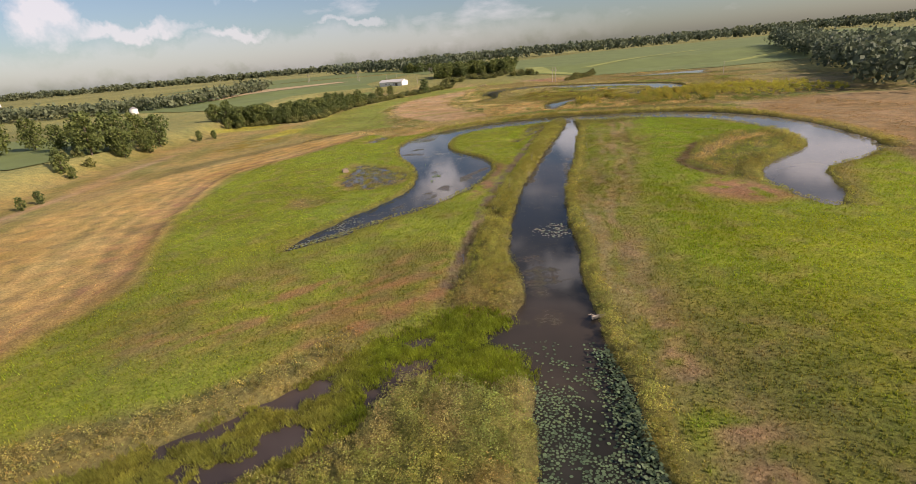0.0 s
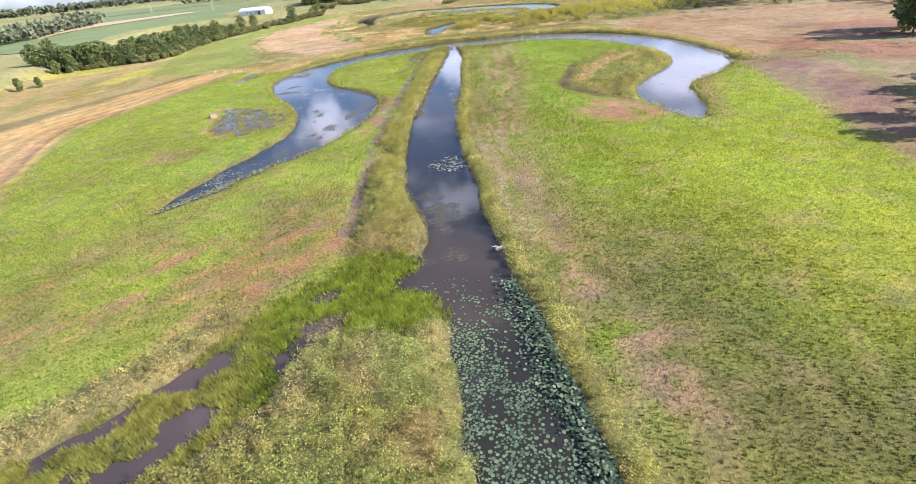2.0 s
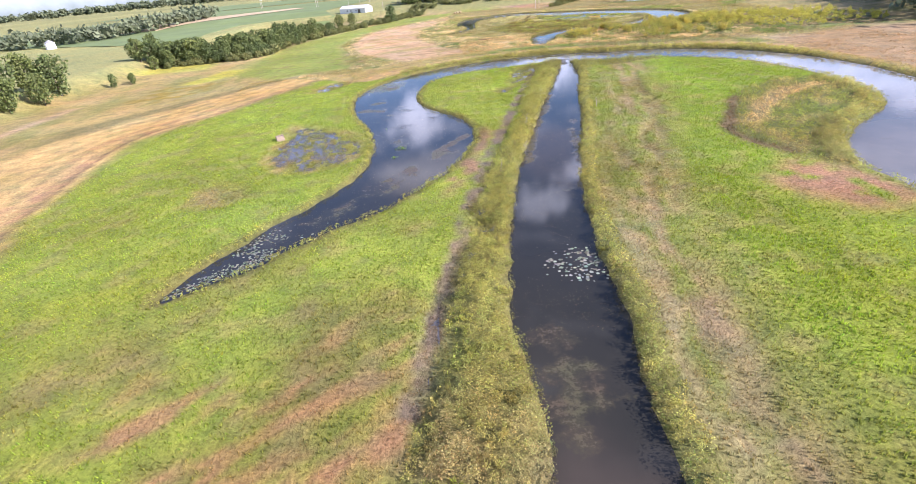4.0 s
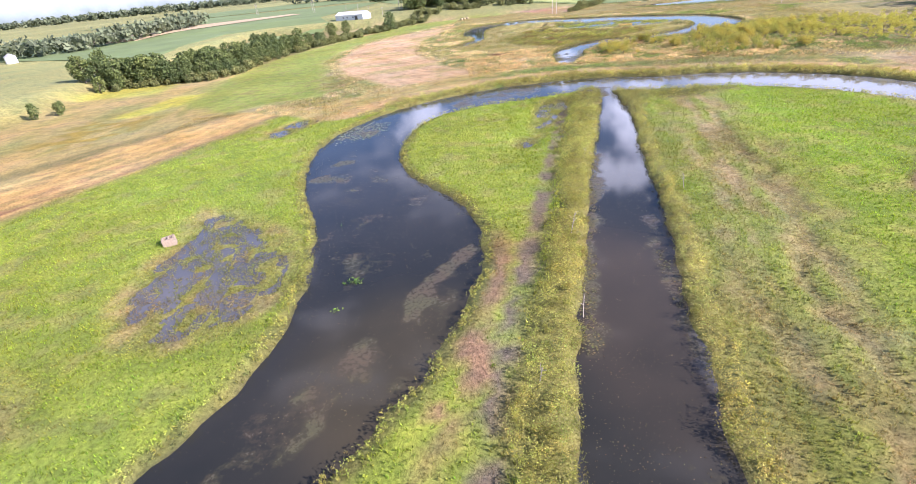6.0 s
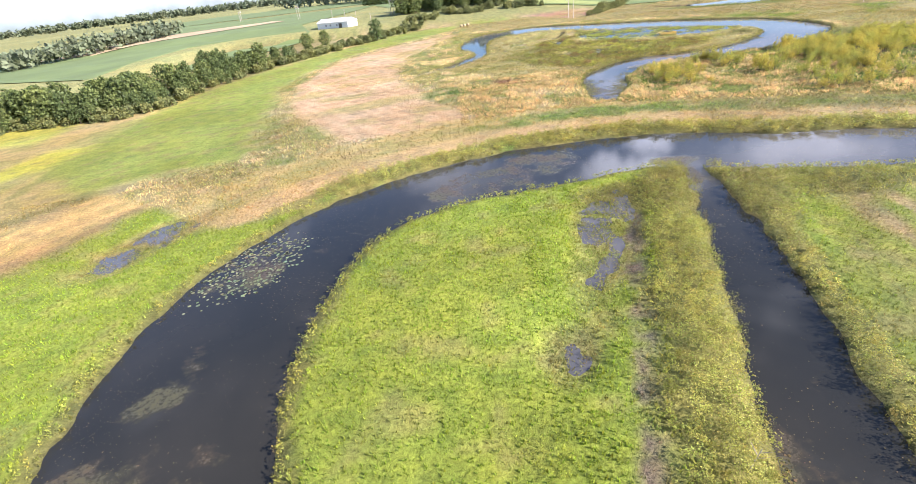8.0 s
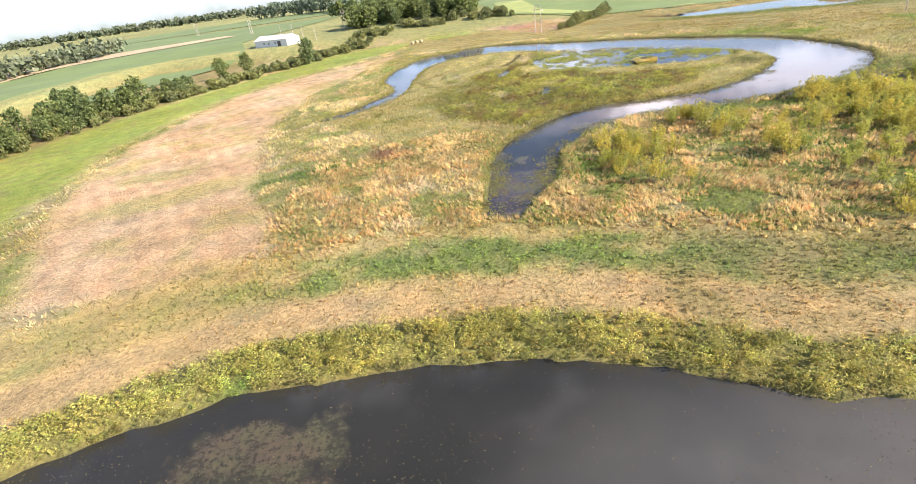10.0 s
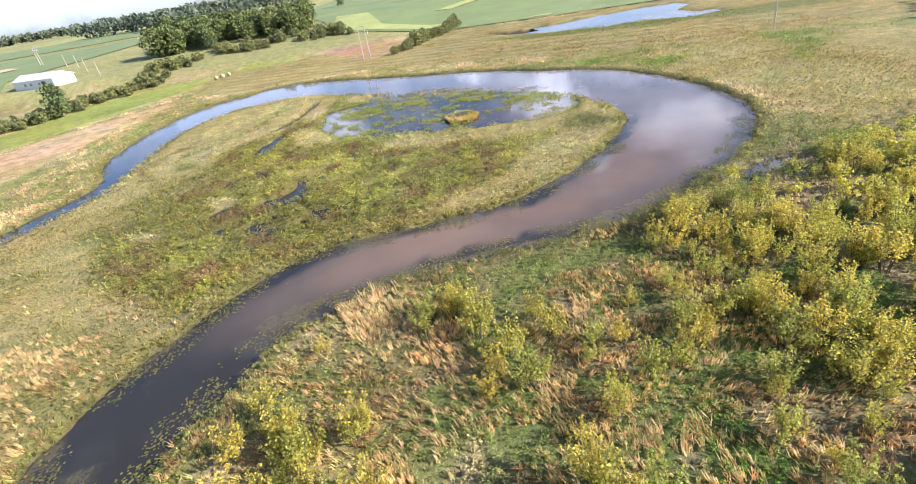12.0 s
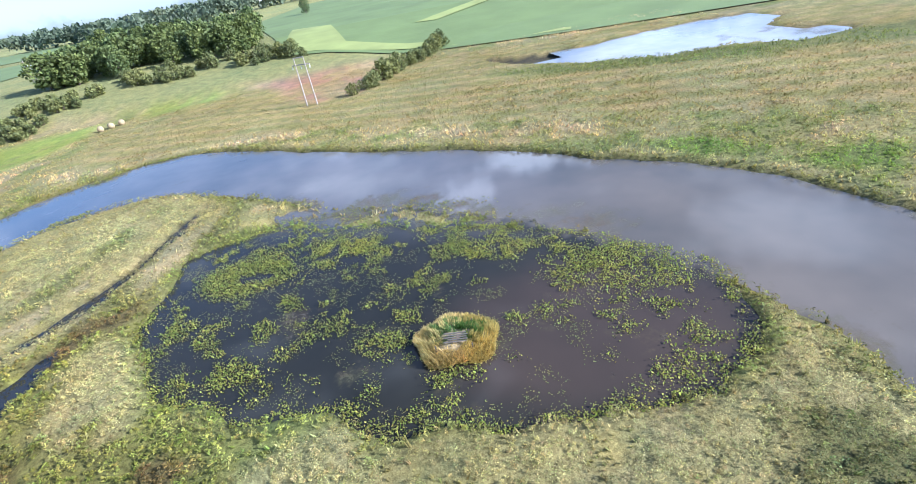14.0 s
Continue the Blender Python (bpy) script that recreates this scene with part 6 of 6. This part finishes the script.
# the pads' sky sheen is painted as a pale leaf colour
pads("lily_pads", (-30, 68, -8, 96), 16, (channel(LAGOON[:4], 10) < -0.4) * (1 - smooth(GY, 78, 87)) * patchy(3, 0.38, 0.55, 131), 0.14, 0.0, (0.40, 0.44, 0.36), "lily pads on the lagoon's narrow end, sky sheen in their pale colour")
pads("lily_pads", (-24, 156, -6, 178), 7, blob(-14.5, 168, 4.0, 6.0, -25), 0.16, 0.0, (0.34, 0.38, 0.24), "pale lily pads along the lagoon bank")
# whitish glint on the canal, painted as the colour of these pads
pads("lily_pads", (6, 64, 15, 80), 5, blob(11.5, 71, 2.6, 3.5, -15), 0.17, 0.0, (0.45, 0.46, 0.38), "lily pads in the canal with a glint put into their pale colour")
for x, y, rx, ry, turn in ((31.2, 367, 3.8, 0.9, 38), (32.3, 348.8, 2.4, 0.7, 36), (40, 371, 3.0, 0.7, 10)):
    pads("water_weed", (x - 6, y - 6, x + 6, y + 6), 70, blob(x, y, rx, ry, turn), 0.07, 0.35, (0.36, 0.36, 0.09), "low weedy spit of plants standing in the river's edge", 0.8, 0.3)
pads("floating_weed", (9, 96, 36, 190), 26, (SCUM > 0.55) * patchy(2.0, 0.35, 0.55, 133) * (w_canal < 0), 0.08, 0.03, (0.20, 0.175, 0.085), "floating weed along both canal banks")

drift = ((w_south < -0.3) * (GY > 60)).astype(np.float32) * (0.15 + 0.85 * patchy(7.0, 0.4, 0.62, 135))
pads("floating_debris", (-24, 60, 92, 206), 6.0, drift, 0.036, 0.0, (0.15, 0.13, 0.08), "scattered bits of leaf and weed drifting on dark water", spread=0.6)
for x, y, rr in ((-7.4, 112.2, 0.55), (-8.4, 108.2, 0.4), (-10.5, 126, 0.25)):
    pads("water_weed", (x - 2, y - 2, x + 2, y + 2), 60, blob(x, y, rr, rr * 0.7, 10), 0.06, 0.3, (0.22, 0.38, 0.06), "bright green weed clump standing in the lagoon", 0.8, 0.3)


def lotus_mesh(name, seed):
    """A round leaf with a notch and a dished middle."""
    q = random.Random(seed)
    bm = bmesh.new()
    mid = bm.verts.new((0, 0, -0.03))
    ring = []
    for k in range(13):
        a = 0.18 + k * (2 * math.pi - 0.36) / 12
        rr = 1 + q.uniform(-0.06, 0.06)
        ring.append(bm.verts.new((math.cos(a) * rr, math.sin(a) * rr, q.uniform(-0.02, 0.07))))
    for a, b in zip(ring[:-1], ring[1:]):
        bm.faces.new((mid, a, b))
    me = bpy.data.meshes.new(name)
    bm.to_mesh(me)
    bm.free()
    me.materials.append(M_LOTUS)
    return me


def lotus_patch():
    root = tagged(new("lotus_patch"), "round grey-green lotus leaves floating on the brown canal", "lotus")
    kinds = [lotus_mesh("lotus_leaf", 300 + k) for k in range(4)]
    q = random.Random(17)
    taken, rest, near = [], [], {}
    xs, ys = rng.uniform(0.5, 11.8, 16000), 41.5 - 30 * rng.random(16000)
    depth, gaps = plan(w_canal, xs, ys), value_noise(xs, ys, 2.6, 141)
    for x, y, d, g in zip(xs.tolist(), ys.tolist(), depth, gaps):
        if d > 0.1 or q.random() > 0.12 + 0.88 * float(smooth(g, 0.40, 0.56)) or (y > 33.5 and q.random() < 0.6) or (y > 38 and q.random() < 0.8):
            continue
        rr = q.uniform(0.055, 0.15)
        cell = (int(x / 0.4), int(y / 0.4))
        close = [p for a in (-1, 0, 1) for b in (-1, 0, 1) for p in near.get((cell[0] + a, cell[1] + b), ())]
        if any((x - a) ** 2 + (y - b) ** 2 < (rr + c) ** 2 * 0.7 for a, b, c in close):
            continue
        near.setdefault(cell, []).append((x, y, rr))
        (taken if 30 < y < 38 and len(taken) < 300 else rest).append((x, y, rr))
    for i, (x, y, rr) in enumerate(taken):
        ob = new("lotus_leaf", kinds[i % 4])
        ob.parent = root
        ob.matrix_world = pose(x, y, 0.045, q.uniform(-5, 5), q.uniform(-5, 5), q.uniform(0, 360)) @ Matrix.Diagonal((rr, rr, rr, 1))
    flat = [(x, y, 0.035, rr, 0.07) for x, y, rr in rest]
    for _ in range(1100):
        y = q.uniform(16, 39)
        x = float(np.interp(y, [5, 28, 36, 41], [8.4, 10.6, 10.9, 10.7])) - abs(q.gauss(0, 0.8)) + 0.3
        flat.append((x, y, q.uniform(0.15, 0.6), q.uniform(0.07, 0.13), 0.45))
    leaves = np.array(flat)
    turn = np.arange(9) * 2 * math.pi / 9
    ring = np.stack([np.cos(turn), np.sin(turn)], -1)[None] * leaves[:, 3, None, None] + leaves[:, None, :2]
    tip = rng.normal(0, 1, (len(leaves), 2)) * leaves[:, 4, None] * 0.7
    z = leaves[:, 2, None] + ((ring - leaves[:, None, :2]) * tip[:, None]).sum(-1)
    me = mesh_of("lotus_leaves", np.concatenate([ring, np.maximum(z, 0.015)[..., None]], -1).reshape(-1, 3), np.arange(len(leaves) * 9).reshape(-1, 9), M_LOTUS)
    tagged(new("lotus_leaves", me), "mass of dark teal lotus leaves crowding the canal bank", "lotus", kind="stuff")


lotus_patch()


# ---- small things ----
def hollow_block(x, y, turn):
    bm = bmesh.new()
    for sx, sy, lx, ly in ((0, -0.62, 1.9, 0.24), (0, 0.62, 1.9, 0.24), (-0.83, 0, 0.24, 1.0), (0.83, 0, 0.24, 1.0), (0.05, 0, 0.2, 1.0)):
        add_box(bm, lx, ly, 1.25, Matrix.Translation((sx, sy, 0.55)), 0.03)
    for v in bm.verts:
        v.co += Vector((random.uniform(-0.04, 0.04), random.uniform(-0.04, 0.04), random.uniform(-0.03, 0.03)))
    ob = part("concrete_block", bm, M_CONCRETE)
    ob.matrix_world = pose(x, y, float(height_at(x, y)), 3, -4, turn) @ Matrix.Diagonal((0.75, 0.75, 0.8, 1))
    tagged(ob, "weathered hollow concrete block standing in flooded grass", "concrete block")


hollow_block(-31.3, 124.7, 25)


def fallen_log(x, y, turn):
    root = new("fallen_log")
    bm = bmesh.new()
    add_rod(bm, (-0.7, 0, 0.1), (0.7, 0, 0.28), 0.2, 0.14, 8)
    part("trunk", bm, M_POLE, root)
    q = random.Random(9)
    for k in range(7):
        bm = bmesh.new()
        add_rod(bm, (q.uniform(-0.4, 0.5), 0, 0.2), (q.uniform(-1.4, 0.9), q.uniform(-0.9, 0.7), q.uniform(0.1, 0.7)), 0.05, 0.015, 5)
        part("branch", bm, M_POLE, root)
    root.matrix_world = pose(x, y, 0.1, 0, 0, turn)
    tagged(root, "bleached fallen log with broken branches at the canal bank", "log")


fallen_log(11.6, 44.8, 10)


def dead_stem(x, y, tall, lean):
    root = new("dead_stem")
    bm = bmesh.new()
    add_rod(bm, (0, 0, -0.2), (lean, 0.1, tall), 0.05, 0.02, 6)
    part("stem", bm, M_POLE, root)
    for k in range(3):
        bm = bmesh.new()
        h = 0.5 + 0.15 * k
        add_rod(bm, (lean * h, 0.1 * h, tall * h), (lean * h + (-1) ** k * 0.5, 0.2, tall * h + 0.45), 0.025, 0.01, 5)
        part("twig", bm, M_POLE, root)
    root.matrix_world = pose(x, y, float(height_at(x, y)), 0, 0, random.uniform(0, 360))
    tagged(root, "bare bleached dead stem among the levee weeds", "dead stem", "dead stems")


for x, y, tall, lean in ((14.3, 117.5, 2.4, 0.5), (12.2, 104, 1.9, 0.3), (29.5, 126, 1.8, 0.2), (7.5, 97, 1.7, 0.4), (21.2, 140, 1.6, 0.3)):
    dead_stem(x, y, tall, lean)


def duck_blind(x, y, turn):
    root = new("duck_blind")
    for k in range(5):
        bm = bmesh.new()
        add_box(bm, 1.9 - 0.25 * (k % 2), 0.13, 0.06, Matrix.Translation((0.1 + 0.2 * (k % 2), -1.1 + k * 0.22, 1.0 + 0.04 * k)), 0.01)
        part("slat", bm, M_WOOD, root)
    for sx in (-1.5, 1.5):
        for sy in (-1.5, 1.5):
            bm = bmesh.new()
            add_rod(bm, (sx, sy, -0.6), (sx, sy, 1.1), 0.06, 0.05, 6)
            part("post", bm, M_WOOD, root)
    q = np.random.default_rng(3)
    for name, n, r0, r1, tint, tall, label in (("thatch", 11000, 1.0, 3.5, (0.60, 0.52, 0.25), 0.5, "tan grass thatch round the sides"), ("grass_roof", 5200, 0.0, 2.5, (0.19, 0.30, 0.09), 0.45, "green grass growing in the middle")):
        a = q.uniform(0, 6.28, n)
        rr = (r0 + (r1 - r0) * np.sqrt(q.random(n))) * (0.92 + 0.16 * np.sin(a * 3 + 1) * np.sin(a * 2))
        bx, by = np.cos(a) * rr * 1.08, np.sin(a) * rr * 0.92
        if not r0:
            by = by * 0.7 + 0.75
        z = 1.05 * np.sqrt(np.clip(1 - (rr / 3.6) ** 2, 0.02, 1)) * (0.85 + 0.3 * np.sin(a * 5 + rr * 2) * np.sin(a * 3 + 2))
        T = tall * q.uniform(0.5, 1.1, n)
        d = a + q.normal(0, 0.7, n)
        V = np.empty((n, 3, 3), np.float32)
        w = 0.07
        V[:, 0] = np.stack([bx - np.sin(d) * w, by + np.cos(d) * w, z * 0.6], -1)
        V[:, 1] = np.stack([bx + np.sin(d) * w, by - np.cos(d) * w, z * 0.6], -1)
        V[:, 2] = np.stack([bx + np.cos(d) * T * 0.6, by + np.sin(d) * T * 0.6, z * 0.8 + T * q.uniform(-0.2, 1.2, n)], -1)
        tints = np.array(tint) * q.uniform(0.7, 1.25, (n, 1)) * np.where(np.cos(a)[:, None] > 0.3, (0.9, 0.92, 0.75), (1, 1, 1))
        ob = new(name, mesh_of(name, V.reshape(-1, 3), np.arange(n * 3).reshape(-1, 3), M_GRASS, np.repeat(tints, 3, 0)))
        ob.parent = root
        tagged(ob, label)
    bm = bmesh.new()
    bmesh.ops.create_icosphere(bm, subdivisions=3, radius=1.0)
    for v in bm.verts:
        a = math.atan2(v.co.y, v.co.x)
        lump = 1 + 0.09 * math.sin(a * 3 + 1) + 0.06 * math.sin(a * 7 + v.co.z * 4)
        v.co = Vector((v.co.x * 2.8 * lump, v.co.y * 2.45 * lump, max(v.co.z, -0.2) * 0.8 * lump))
    part("mound", bm, M_STRAW, root)
    root.matrix_world = pose(x, y, 0, 0, 0, turn) @ Matrix.Diagonal((0.85, 0.85, 0.8, 1))
    tagged(root, "grass-covered hunting blind standing in the marsh pool", "hunting blind")


duck_blind(78.6, 299.7, -14)


def silo(x, y, r0, tall):
    root = new("grain_bin")
    bm = bmesh.new()
    bmesh.ops.create_cone(bm, cap_ends=False, segments=32, radius1=r0, radius2=r0, depth=tall, matrix=Matrix.Translation((0, 0, tall / 2 - 0.3)))
    part("wall", bm, M_WHITE, root)
    bm = bmesh.new()
    bmesh.ops.create_cone(bm, cap_ends=True, segments=32, radius1=r0 * 1.04, radius2=0.4, depth=r0 * 0.55, matrix=Matrix.Translation((0, 0, tall - 0.3 + r0 * 0.27)))
    part("roof", bm, M_ROOF, root)
    root.matrix_world = pose(x, y, float(height_at(x, y)), 0, 0, 0)
    tagged(root, "squat pale metal grain bin beyond the crop field", "grain bin")


silo(-243, 374, 2.8, 4.0)


def house(x, y, turn, L=11.0, W=8.0, H=4.5):
    root = new("farmhouse")
    bm = bmesh.new()
    add_box(bm, L, W, H, Matrix.Translation((0, 0, H / 2 - 0.3)), 0.03)
    part("wall", bm, M_WHITE, root)
    for s in (-1, 1):
        bm = bmesh.new()
        add_box(bm, L + 0.6, W * 0.62, 0.18, pose(0, s * W * 0.26, H + 0.75, -s * 30, 0, 0), 0.02)
        part("roof", bm, M_ROOF, root)
    for k in (-1, 1):
        bm = bmesh.new()
        add_box(bm, 1.2, 0.1, 1.4, Matrix.Translation((k * L * 0.25, -W / 2 - 0.03, H * 0.5)), 0.01)
        part("window", bm, M_WOOD, root)
    root.matrix_world = pose(x, y, float(height_at(x, y)), 0, 0, turn)
    tagged(root, "small white farmhouse among distant trees", "house", "far farmhouses")


for x, y, turn in ((-700, 760, 20), (-90, 980, -10), (-160, 1000, 30), (20, 1030, 10), (60, 1150, 5), (-30, 1180, 40)):
    house(x, y, turn)
